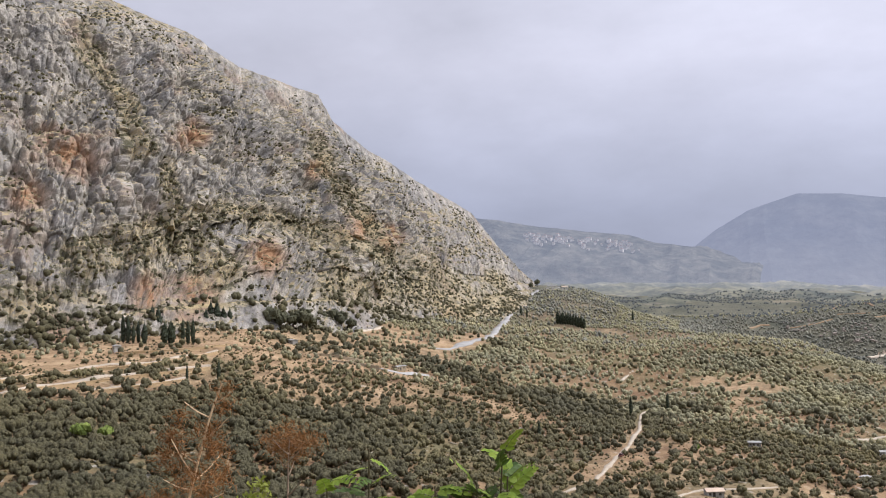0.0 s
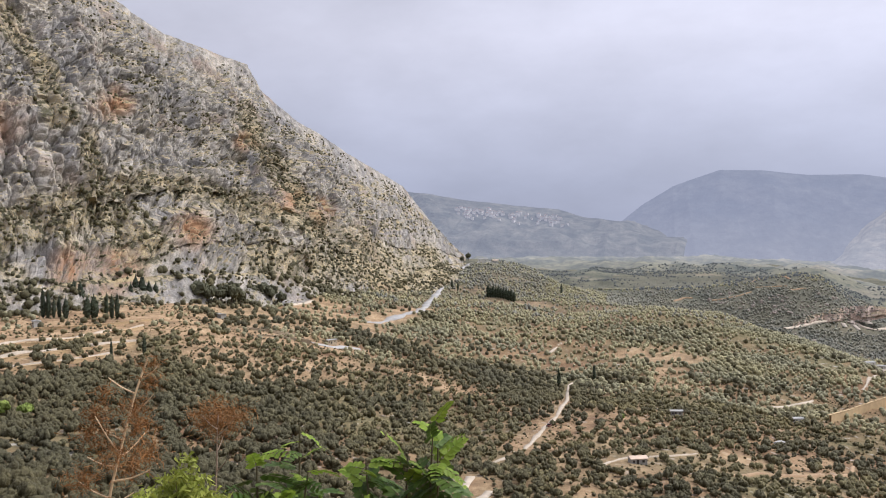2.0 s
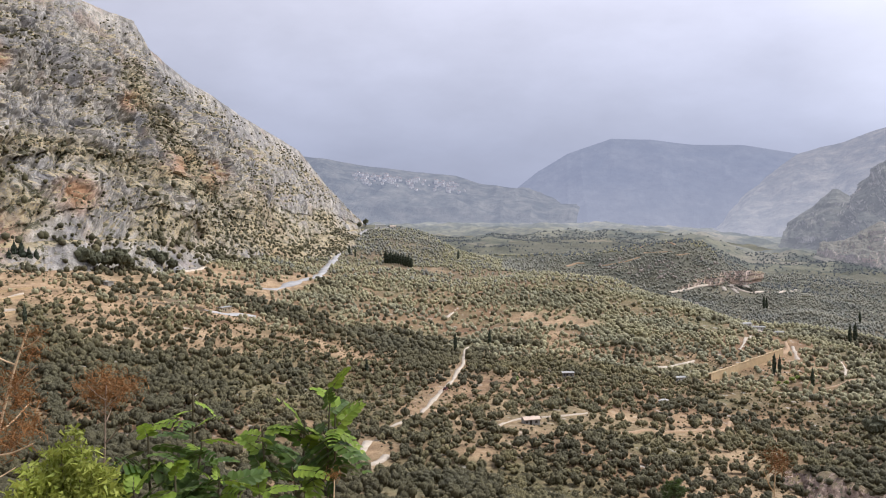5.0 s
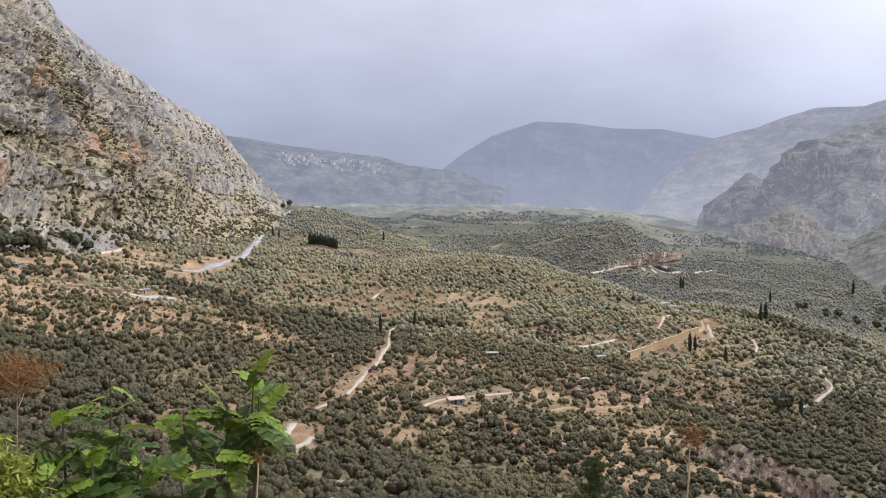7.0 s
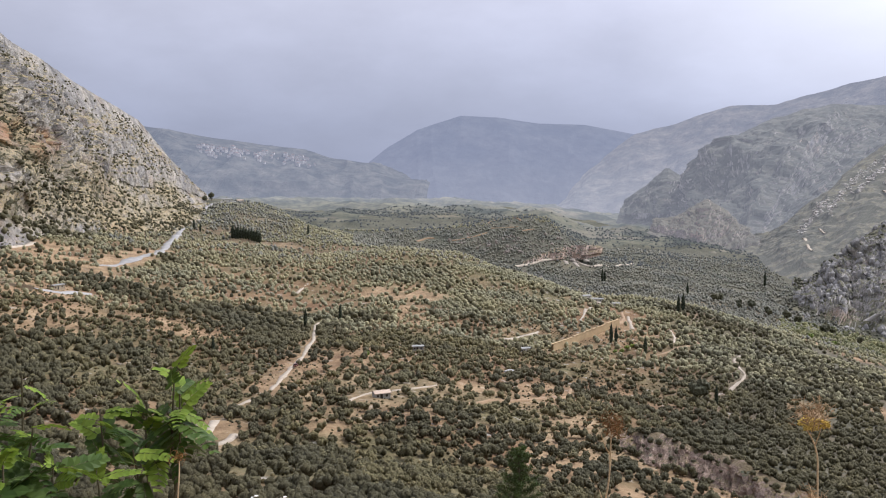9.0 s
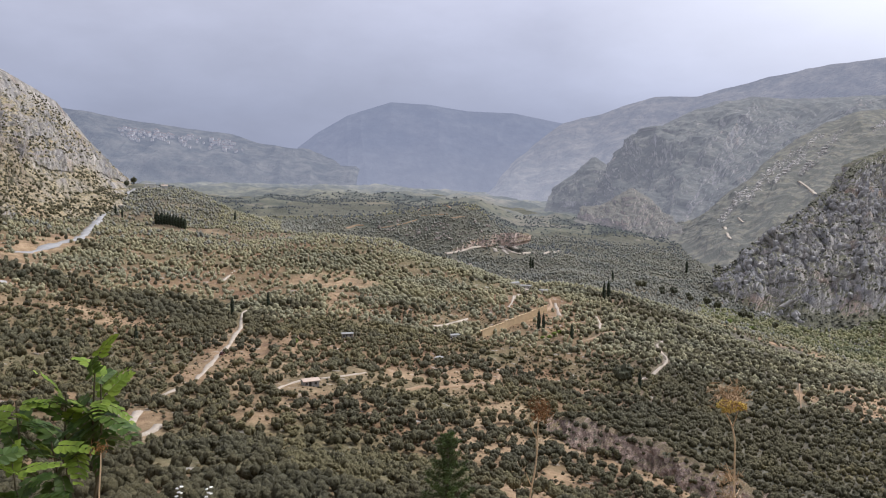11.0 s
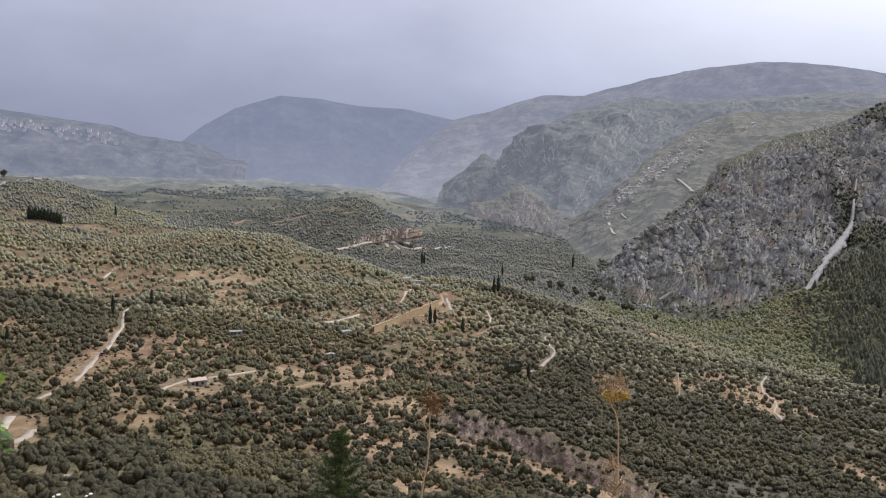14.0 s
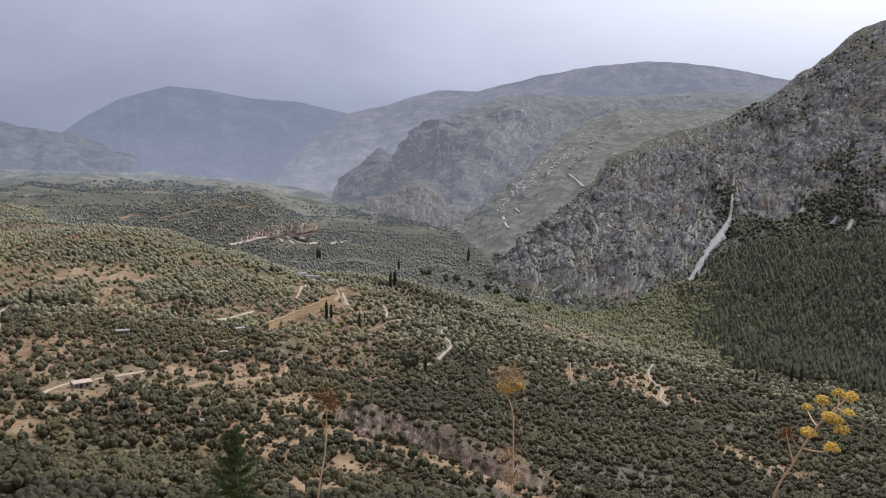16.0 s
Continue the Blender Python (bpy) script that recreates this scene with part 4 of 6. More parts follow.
road("dirt_track", [(209, 648), (200, 612), (170, 575), (152, 557)], 1.8, OCHRE_DIRT, "ochre dirt path between terraces", "track")
road("dirt_track", [(410, 593), (380, 555), (354, 512), (343, 484), (322, 455), (308, 423)], 1.5, DIRT, "grey dirt path through a clearing", "track")
road("dirt_track", [(133, 700), (126, 670), (119, 650)], 1.6, DIRT, "pale dirt path to the wall", "track")
road("dirt_track", [(300, 845), (330, 830), (350, 790)], 2, DIRT, "pale dirt path on the valley floor", "track")


# the track through the groves, its turning loop, and the paths past the hut
for line, wide, label in (([(-6.79, -8.98), (-7.36, -9.24), (-7.63, -9.68), (-7.74, -10.42), (-8.43, -11.44), (-9.26, -12.15), (-10.57, -13.56)], 2.0, "pale winding dirt track through the olive grove"), ([(-11.32, -13.96), (-12.42, -14.30), (-13.33, -14.57)], 1.5, "overgrown piece of dirt track between olive trees"), ([(-14.24, -15.29), (-14.65, -15.90), (-14.95, -16.61), (-14.27, -16.80), (-13.37, -16.59), (-13.00, -16.23)], 2.2, "pale dirt turning loop among olive trees"),
                          ([(-5.31, -14.42), (-4.27, -14.04), (-3.19, -13.84)], 0.9, "narrow dirt path up to the hut"), ([(-2.42, -13.82), (-0.87, -13.68), (0.68, -13.47)], 0.8, "narrow dirt path beyond the hut")):
    road("dirt_track", [land(*k) for k in line], wide, DIRT, label, "track", 0.35)
# gravel walks on the ancient terraces
WALKS = [([(-48.2, -5.9), (-44.05, -5.54), (-40.5, -5.35), (-37.5, -5.0), (-35.5, -4.75)], 2.6, "pale gravel walk on the upper terrace"),
         ([(-48.2, -6.75), (-44.5, -6.37), (-40.5, -6.0), (-36.0, -5.7)], 3.2, "pale gravel walk on the middle terrace"),
         ([(-43.2, -6.85), (-40.2, -6.7), (-37.5, -6.4)], 2.0, "pale gravel walk on the lower terrace")]
for line, wide, label in WALKS:
    road("dirt_track", [land(*k) for k in line], wide, DIRT, label, "track")
road("dirt_track", [land(*k) for k in ((-41.5, -4.2), (-39.0, -4.35), (-36.5, -4.4), (-34.2, -4.3))], 2.6, OCHRE_DIRT, "ochre footpath under the cypresses", "track")
# the quarry on the knoll's flank
road("dirt_track", [land(*k) for k in ((6.05, -5.5), (7.2, -5.25), (8.4, -4.98), (9.6, -4.75))] + [by_range(10.7, 1330), by_range(11.7, 1350), by_range(12.9, 1400), by_range(13.8, 1480)], 5.0, DIRT, "wide pale quarry track on the knoll", "track", 1.5)
for line, wide in (([(10.0, -4.85), (9.9, -5.1), (10.3, -5.5)], 5), ([(9.35, -5.1), (9.5, -5.35)], 5), ([(10.7, -4.95), (10.9, -5.15)], 6)):
    road("dirt_track", [land(*k) for k in line], wide, SPOIL, "pale spoil heap below the quarry track", "track", 1.5)
for line, wide, label in (([(1.7, -3.74), (2.9, -3.52), (4.1, -3.2)], 10, "ochre terrace cut into the knoll"), ([(4.1, -2.6), (5.2, -2.3), (6.4, -2.4)], 9, "ochre terrace on the knoll's top"),
                          ([(4.4, -2.9), (5.3, -2.85), (6.2, -2.8)], 8, "ochre terrace below the knoll's top"), ([(6.4, -3.05), (7.3, -2.95)], 6, "ochre scar on the knoll's shoulder"), ([(-0.7, -3.8), (-0.1, -3.6), (0.5, -3.6)], 11, "pale bare mound beside the knoll")):
    road("dirt_track", [land(*k) for k in line], wide * 0.32, OCHRE_DIRT, label, "track", 0.9)
road("dirt_track", [land(*k) for k in ((10.55, -7.45), (11.0, -7.6), (11.75, -7.9))], 4.0, DIRT, "pale dirt yard between small houses", "track")
for line, label in (([(10.6, -8.8), (10.75, -8.4), (11.1, -8.15)], "pale dirt path behind the wall"), ([(4.95, -10.43), (6.0, -10.3), (7.6, -9.86)], "ochre dirt path along a terrace"), 
                    ([(29.2, -12.9), (29.25, -13.6), (29.4, -14.6)], "thin pale path on the shady slope"), ([(-8.8, -7.25), (-8.45, -6.95), (-8.2, -6.7)], "short pale path in the grove")):
    road("dirt_track", [land(*k) for k in line], 0.7 if "thin" in label else 2.0, OCHRE_DIRT if "thin" in label else DIRT, label, "track")


def grove():
    x, y, g = tree_places(105, 1900, 4.35, 5)
    r, b = np.hypot(x, y), bearing_of(x, y)
    p = np.stack([x, y, 0 * x], -1)
    left, bare = cleared(x, y)
    gaps = np.clip(np.interp(b, [-20, 10, 25, 32], [0.92, 0.92, 1.15, 1.4]) + 0.8 * fractal(p / 60, 4, 91) - 0.10 * np.clip(fractal(p / 170, 2, 17), 0, 1), 0.35, 1)
    gaps = np.where((b < -24) & (r < 440), np.clip(gaps + 0.3, 0, 1), gaps)
    ok = (g.uniform(0, 1, len(x)) < gaps * left * np.interp(r, [0, 850, 1300, 1900], [1, 0.95, 0.55, 0.40])) & ~near_road(x, y)
    # the plateau behind the spur is open fields, its edge thick scrub
    flat_top = (b < 11) & (r > np.interp(b, [-13, -4, 11], [1500, 1420, 1520]))
    ok &= ~(flat_top & (g.uniform(0, 1, len(x)) < 0.55))
    ok &= ~((b > 36) & (r > np.interp(b, [36, 40, 52], [1010, 790, 720])))
    x, y, r, b = x[ok], y[ok], r[ok], b[ok]
    # dark oaks where they grow, and more near by in place of cloud shade
    oak = (b > -24) & (b < -5) & (r < 340) & (g.uniform(0, 1, len(x)) < np.where(b < -12, 0.30, 0.6)) | (b < -23) & (r < 450) & (g.uniform(0, 1, len(x)) < 0.95) | ((b > -4) & (b < 17) & (r > 245) & (r < 330) & (g.uniform(0, 1, len(x)) < 0.85)) | (g.uniform(0, 1, len(x)) < 0.10) | (fractal(p[ok] / 75, 3, 123) > np.interp(r, [150, 420, 640, 900], [0.2, 0.36, 0.55, 0.9])) | ((b > -5) & (b < 11.5) & (r > 1080) & (r < 1440)) | ((b < -9) & (b > -16) & (r > 1040) & (g.uniform(0, 1, len(x)) < 0.55)) | ((b > 9) & (r > np.interp(b, [9, 14, 24, 30], [960, 930, 1010, 1200]))) | ((b > 14) & (r < 760) & (g.uniform(0, 1, len(x)) < np.interp(b, [14, 24], [0.1, 0.55])))
    z = ground_z(x, y)
    size = g.uniform(1.1, 2.2, len(x)) * np.where(oak, np.where((b < -23) & (r < 440), 1.35, 1.2), 1.0) * np.interp(r, [700, 1900], [1.0, 0.95])
    tall = size * g.uniform(1.0, 1.5, len(x))
    return np.stack([x, y, z], -1), size, tall, oak, r


spots, crown_size, crown_tall, is_oak, reach = grove()
near_sets = [clump(11, 0.98, 0.37, jag=0.42) for k in range(7)]
middle_sets = [clump(5, 0.95, 0.50, jag=0.38) for k in range(7)]
far_sets = [clump(1, 0.9, jag=0.30) for k in range(8)]
OCTA_V = np.array([(1, 0, 0), (-1, 0, 0), (0, 1, 0), (0, -1, 0), (0, 0, 1), (0, 0, -0.6)], float)
OCTA_F = np.array([(0, 2, 4), (2, 1, 4), (1, 3, 4), (3, 0, 4), (2, 0, 5), (1, 2, 5), (3, 1, 5), (0, 3, 5)])
tiny_sets = [(OCTA_V * (1 + rng.uniform(-0.25, 0.25, (6, 1))) * 0.98 + (0, 0, 0.6), OCTA_F) for k in range(8)]
order = np.argsort(reach + np.where(is_oak, 5000, 0) + np.where(np.abs(bearing_of(spots[:, 0], spots[:, 1])) > 32, 5000, 0))
single = np.zeros(len(spots), bool)
single[order[:230]] = True
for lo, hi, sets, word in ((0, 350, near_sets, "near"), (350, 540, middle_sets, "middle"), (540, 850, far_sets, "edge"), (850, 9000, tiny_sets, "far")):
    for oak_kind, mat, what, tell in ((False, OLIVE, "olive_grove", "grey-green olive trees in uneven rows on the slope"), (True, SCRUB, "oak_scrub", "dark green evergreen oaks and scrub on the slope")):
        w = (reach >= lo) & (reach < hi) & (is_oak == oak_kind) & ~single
        # beyond 540 m olives, beyond 850 m oaks, take leaves paled for haze
        scatter_mesh(what, sets, spots[w] - np.array((0, 0, 0.2)), crown_size[w], crown_tall[w], (SCRUB_HAZED if oak_kind and word == "far" else OLIVE_HAZED if word in ("far", "edge") and not oak_kind else mat), tell, "trees")


def undergrowth():
    """Low bushes and dry tussocks on the open soil between the trees."""
    x, y, g = tree_places(150, 640, 3.0, 15)
    p = np.stack([x, y, 0 * x], -1)
    ok = (g.uniform(0, 1, len(x)) < np.clip(0.52 + 0.5 * fractal(p / 30, 3, 44), 0.1, 0.9)) & ~near_road(x, y)
    x, y = x[ok], y[ok]
    s = g.uniform(0.35, 1.0, len(x))
    dry = g.uniform(0, 1, len(x)) < 0.6
    xyz = np.stack([x, y, ground_z(x, y) - 0.1], -1)
    scatter_mesh("dry_tussocks", tiny_sets, xyz[dry], s[dry], s[dry] * 0.8, TUSSOCK, "dry yellow-brown tussocks between the trees", "grass")
    scatter_mesh("low_bushes", tiny_sets, xyz[~dry], s[~dry] * 1.1, s[~dry], SCRUB, "low dark bushes between the trees", "shrubs")


TUSSOCK = leaf_material("dry_tussock", (0.105, 0.085, 0.042), (0.22, 0.175, 0.09))
undergrowth()


def olive_trees():
    """The nearest olives, each a tree with a forked trunk and a crown of leaf clumps."""
    g = np.random.default_rng(3)
    models = []
    for k in range(7):
        crown = clump(24, 1.0, 0.34, False, 0.36)
        crown = arrays_mesh("crown", crown[0] * (1, 1, 1.0) + (0, 0, 0.02), crown[1], OLIVE, True)
        lean = g.uniform(-0.12, 0.12, 2)
        stems = [tube([(0, 0, -0.3), (lean[0], lean[1], 0.3), (lean[0] * 2, lean[1] * 2, 0.55)], (0.13, 0.10, 0.08))]
        for a in (0.4, 2.6, 4.5):
            stems.append(tube([(lean[0] * 2, lean[1] * 2, 0.5), (0.3 * math.cos(a), 0.3 * math.sin(a), 0.85), (0.5 * math.cos(a), 0.5 * math.sin(a), 1.1)], (0.07, 0.05, 0.03), 5))
        models.append((crown, arrays_mesh("trunk", *joined(stems), BARK)))
    for n, i in enumerate(order[:230]):
        crown, trunk = models[n % 7]
        s = crown_size[i]
        t = thing("olive_tree", "grey-green olive tree with a short dark trunk", "tree", "olive trees on the near slope",
                  pose(*spots[i], 0, 0, g.uniform(0, 360)) @ Matrix.Diagonal((s, s, crown_tall[i] * 0.9, 1)))
        part("trunk", trunk, BARK, t)
        part("crown", crown, OLIVE, t)


olive_trees()


def conifer_wood():
    """The dark wood on the far bank, and single pines among the scrub."""
    g = np.random.default_rng(12)
    x, y = g.uniform(380, 1150, 16000), g.uniform(380, 1150, 16000)
    r, b = np.hypot(x, y), bearing_of(x, y)
    edge = np.interp(r, [700, 800, 1000, 1150, 1300], [41.5, 40.4, 38.8, 38.2, 38.6]) + 1.1 * fractal(np.stack([x, y, 0 * x], -1) / 60, 3, 14) - 0.8 * np.abs(g.normal(0, 1, len(x)))
    ok = (b > edge) & (b < 53) & (r < np.interp(b, [35, 38, 42, 53], [1120, 1280, 1340, 1400]))
    ok &= r > np.interp(b, [35, 36, 40, 53], [1050, 1000, 780, 700])
    x, y, r = x[ok], y[ok], r[ok]
    models = []
    for k in range(6):
        tiers = []
        for j in range(3):
            n = 6
            a = np.arange(n) * 2 * math.pi / n + g.uniform(0, 1)
            rad = (0.36 - 0.10 * j) * g.uniform(0.65, 1.25, n)
            v = np.vstack([np.stack([rad * np.cos(a), rad * np.sin(a), 0.10 + 0.25 * j + g.uniform(-0.05, 0.05, n)], -1), [(0, 0, 0.52 + 0.24 * j)]])
            tiers.append((v, np.array([(i, (i + 1) % n, n) for i in range(n)])))
        models.append(joined(tiers))
    h = g.uniform(8, 16, len(x))
    scatter_mesh("pine_wood", models, np.stack([x, y, ground_z(x, y)], -1), h * 0.95, h, PINE, "dark pine wood in the shade of the mountain", "wood")


conifer_wood()


def slope_bushes(name, points, count, lo, hi, low, high, mat, label, seed, flat=0.35, top=0.97, sets=None, foot=1.6):
    """Shrubs on the ledges of a mountain side: more where it is less steep."""
    g = np.random.default_rng(seed)
    n = points.shape[0] - 7
    q = points[:n]
    du, dv = np.gradient(q, axis=1), np.gradient(q, axis=0)
    nrm = np.cross(du, dv)
    level = np.abs(nrm[..., 2]) / (np.linalg.norm(nrm, axis=-1) + 1e-9)
    area = np.linalg.norm(nrm, axis=-1)
    thick = np.clip(0.5 + 1.0 * fractal(q / 70, 3, seed), 0.03, 1.5)
    w = np.clip(level - flat, 0, 1) ** 1.3 * thick * area
    w[: int(n * 0.2) + 1] *= foot
    w[int(n * 0.36):] *= 1.0 if foot < 10 else 0.0
    w[int(n * top):] = 0
    w *= np.where((foot > 10) & (bearing_of(q[..., 0], q[..., 1]) > -17.5), 0.0, 1.0)
    pick = g.choice(w.size, count, p=(w / w.sum()).ravel())
    at = q.reshape(-1, 3)[pick] + g.normal(0, 0.8, (count, 3)) * (1, 1, 0.2)
    s = g.uniform(lo, hi, count) * g.uniform(0.6, 1, count)
    scatter_mesh(name, sets or far_sets, at - np.array((0, 0, 0.4)), s, s * g.uniform(low, high, count), mat, label, "shrubs")


slope_bushes("cliff_scrub", cliff_points, 10500, 0.6, 2.1, 0.8, 1.3, SCRUB, "dark green shrubs rooted on the cliff ledges", 3, 0.22)
slope_bushes("foot_trees", cliff_points, 1500, 1.2, 4.0, 0.9, 1.4, SCRUB, "dark trees and thickets at the foot of the cliff", 13, 0.15, foot=12)
MOUNTAIN_SCRUB = leaf_material("mountain_scrub_leaves", (0.075, 0.077, 0.060), (0.125, 0.122, 0.090))
slope_bushes("mountain_scrub", side_points, 7500, 1.0, 3.4, 0.7, 1.1, MOUNTAIN_SCRUB, "dark scrub on the rocky mountain flank", 4, 0.2, sets=tiny_sets)


def ledge_bushes():
    """Round bushes on the grassy ledges that cross the cliff."""
    g = np.random.default_rng(19)
    q = cliff_points.reshape(-1, 3)
    w = np.clip(cliff_grass - 0.3, 0, 1)
    w[len(w) - 8 * cliff_points.shape[1]:] = 0
    at = q[g.choice(len(q), 1900, p=w / w.sum())]
    s = g.uniform(0.8, 2.8, 1900) * g.uniform(0.6, 1, 1900)
    scatter_mesh("ledge_bushes", far_sets, at - np.array((0, 0, 0.4)), s, s * g.uniform(0.8, 1.2, 1900), SCRUB, "round dark bushes on the grassy cliff ledges", "shrubs")


ledge_bushes()


def mountain_trees():
    """Pines and thickets that climb from the wood into the gullies of the mountain."""
    g = np.random.default_rng(23)
    q = side_points[:-9].reshape(-1, 3)
    b = bearing_of(q[:, 0], q[:, 1])
    low = np.repeat(np.linspace(-0.22, 1, side_points.shape[0] - 9), side_points.shape[1])
    w = np.clip((b - 37.8) / 1.5, 0, 1) * np.clip(0.35 + 1.6 * fractal(q / 90, 3, 31), 0, 1.2) * np.clip(1.25 - low, 0.12, 1.2) ** 2
    at = q[g.choice(len(q), 5200, p=w / w.sum())]
    s = g.uniform(1.6, 4.6, 5200) * g.uniform(0.6, 1, 5200)
    scatter_mesh("mountain_trees", tiny_sets, at - np.array((0, 0, 0.5)), s, s * g.uniform(0.9, 1.7, 5200), PINE, "dark pines and thickets in the mountain gullies", "trees")


mountain_trees()


def pinnacles(name, points, count, low, high, tall, mat, label, seed, left, right):
    """Weathered limestone teeth that stand out of a mountain side, in clusters."""
    g = np.random.default_rng(seed)
    q = points[6:-9]
    d = np.cross(np.gradient(q, axis=1), np.gradient(q, axis=0))
    area = np.linalg.norm(d, axis=-1)
    b = bearing_of(q[..., 0], q[..., 1])
    w = area * np.clip(0.25 + 1.3 * fractal(q / 75, 3, seed), 0.02, 1.6) * (b > left) * (b < right)
    w *= np.clip(1.2 - np.abs(d[..., 2]) / (area + 1e-9), 0.05, 1)
    at = q.reshape(-1, 3)[g.choice(w.size, count, p=(w / w.sum()).ravel())] + g.normal(0, 1.2, (count, 3))
    teeth = []
    for k in range(8):
        v = ICO_V * (1 + g.uniform(-0.32, 0.32, (12, 1)))
        v = v * np.stack([1 - 0.3 * np.clip(v[:, 2], 0, 1)] * 2 + [np.ones(12)], -1)
        teeth.append((v, ICO_F))
    s = low + (high - low) * g.uniform(0, 1, count) ** 1.8
    ob = scatter_mesh(name, teeth, at - np.array((0, 0, 0.5)), s, s * g.uniform(0.8, 1.0, count) * tall, mat, label, "rocks")
    ob.data.polygons.foreach_set("use_smooth", np.zeros(len(ob.data.polygons), bool))


def knoll_rocks():
    """Grey and pinkish boulders among the scrub of the knoll's flank."""
    g = np.random.default_rng(67)
    b, r = np.radians(g.uniform(-1.5, 10.5, 900)), g.uniform(1200, 1400, 900)
    x, y = r * np.sin(b), r * np.cos(b)
    keep = fractal(np.stack([x, y, 0 * x], -1) / 55, 3, 68) > 0.12
    x, y = x[keep], y[keep]
    s = g.uniform(1.2, 4.0, len(x)) * g.uniform(0.5, 1, len(x))
    ob = scatter_mesh("knoll_rocks", far_sets, np.stack([x, y, ground_z(x, y) - 0.4], -1), s, s * g.uniform(0.7, 1.2, len(x)), KNOLL_ROCK, "grey and pinkish boulders on the knoll's flank", "rocks")
    ob.data.polygons.foreach_set("use_smooth", np.zeros(len(ob.data.polygons), bool))


KNOLL_ROCK = plain_material("pinkish_boulder", (0.36, 0.31, 0.27), 0.3, 0.4, 0.95, 0.5)
knoll_rocks()
TOOTH = plain_material("weathered_limestone", (0.31, 0.302, 0.295), 0.35, 0.35, 0.95, 0.6)
pinnacles("rock_pinnacles", side_points, 5600, 1.3, 4.8, 1.35, TOOTH, "pale weathered limestone teeth on the mountain flank", 91, 23, 62)


def river_wood():
    g = np.random.default_rng(17)
    b, r = np.radians(g.uniform(23, 42.5, 15000)), g.uniform(780, 1260, 15000)
    x, y = r * np.sin(b), r * np.cos(b)
    d = np.degrees(b)
    ok = (r > np.interp(d, [23, 28, 33, 37, 42], [1000, 930, 880, 830, 790])) & (r < np.interp(d, [23, 25, 31, 36, 39.5, 42.5], [1100, 1120, 1140, 1190, 1230, 900])) & (g.uniform(0, 1, len(x)) < np.clip(0.75 + 0.6 * fractal(np.stack([x, y, 0 * x], -1) / 50, 3, 41), 0.15, 1))
    x, y = x[ok], y[ok]
    s = g.uniform(0.9, 3.4, len(x)) * g.uniform(0.6, 1, len(x))
    scatter_mesh("river_wood", far_sets, np.stack([x, y, ground_z(x, y) - 0.3], -1), s, s * g.uniform(0.8, 1.7, len(x)), VALLEY_GREEN, "fresh green trees along the valley bottom", "trees")


river_wood()


def valley_scrub():
    """Scattered trees and thickets on the fields far up the valley."""
    g = np.random.default_rng(29)
    b, r = np.radians(g.uniform(-15, 23, 16000)), np.sqrt(g.uniform(1450 ** 2, 2250 ** 2, 16000))
    x, y = r * np.sin(b), r * np.cos(b)
    p = np.stack([x, y, 0 * x], -1)
    ok = g.uniform(0, 1, len(x)) < np.clip(0.25 + 0.9 * fractal(p / 160, 4, 55), 0.02, 1)
    x, y, r, p = x[ok], y[ok], r[ok], p[ok]
    z = np.maximum(np.where(r > 1660, far_rise(x, y, r, p), ground_z(x, y)), ground_z(x, y))
    s = g.uniform(1.4, 3.2, len(x))
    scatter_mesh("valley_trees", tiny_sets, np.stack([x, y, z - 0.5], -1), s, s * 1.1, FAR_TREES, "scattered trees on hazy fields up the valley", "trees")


def heath():
    """Dense low scrub on the knoll's flank and the bank beyond the spur."""
    g = np.random.default_rng(37)
    b, r = np.radians(g.uniform(1, 27, 15000)), np.sqrt(g.uniform(900 ** 2, 1500 ** 2, 15000))
    x, y, d = r * np.sin(b), r * np.cos(b), np.degrees(b)
    p = np.stack([x, y, 0 * x], -1)
    ok = (r < np.interp(d, [0, 12, 27], [1420, 1420, 1150])) & (g.uniform(0, 1, len(x)) < np.clip(0.7 + 0.8 * fractal(p / 80, 3, 67), 0.1, 1) * cleared(x, y)[0] ** 2) & ~near_road(x, y) & ~near_road(x * 1.008, y * 1.008) & ~near_road(x * 1.016, y * 1.016)
    x, y = x[ok], y[ok]
    s = g.uniform(1.2, 2.8, len(x))
    scatter_mesh("heath", tiny_sets, np.stack([x, y, ground_z(x, y) - 0.3], -1), s, s * g.uniform(0.4, 0.75, len(x)), SCRUB_HAZED, "dense scrub, greyed for haze, on the knoll and the far bank", "shrubs")


heath()
# third colour: haze put in as emission from the leaves
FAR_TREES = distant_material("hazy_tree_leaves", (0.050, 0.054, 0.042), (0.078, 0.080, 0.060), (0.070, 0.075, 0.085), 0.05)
valley_scrub()


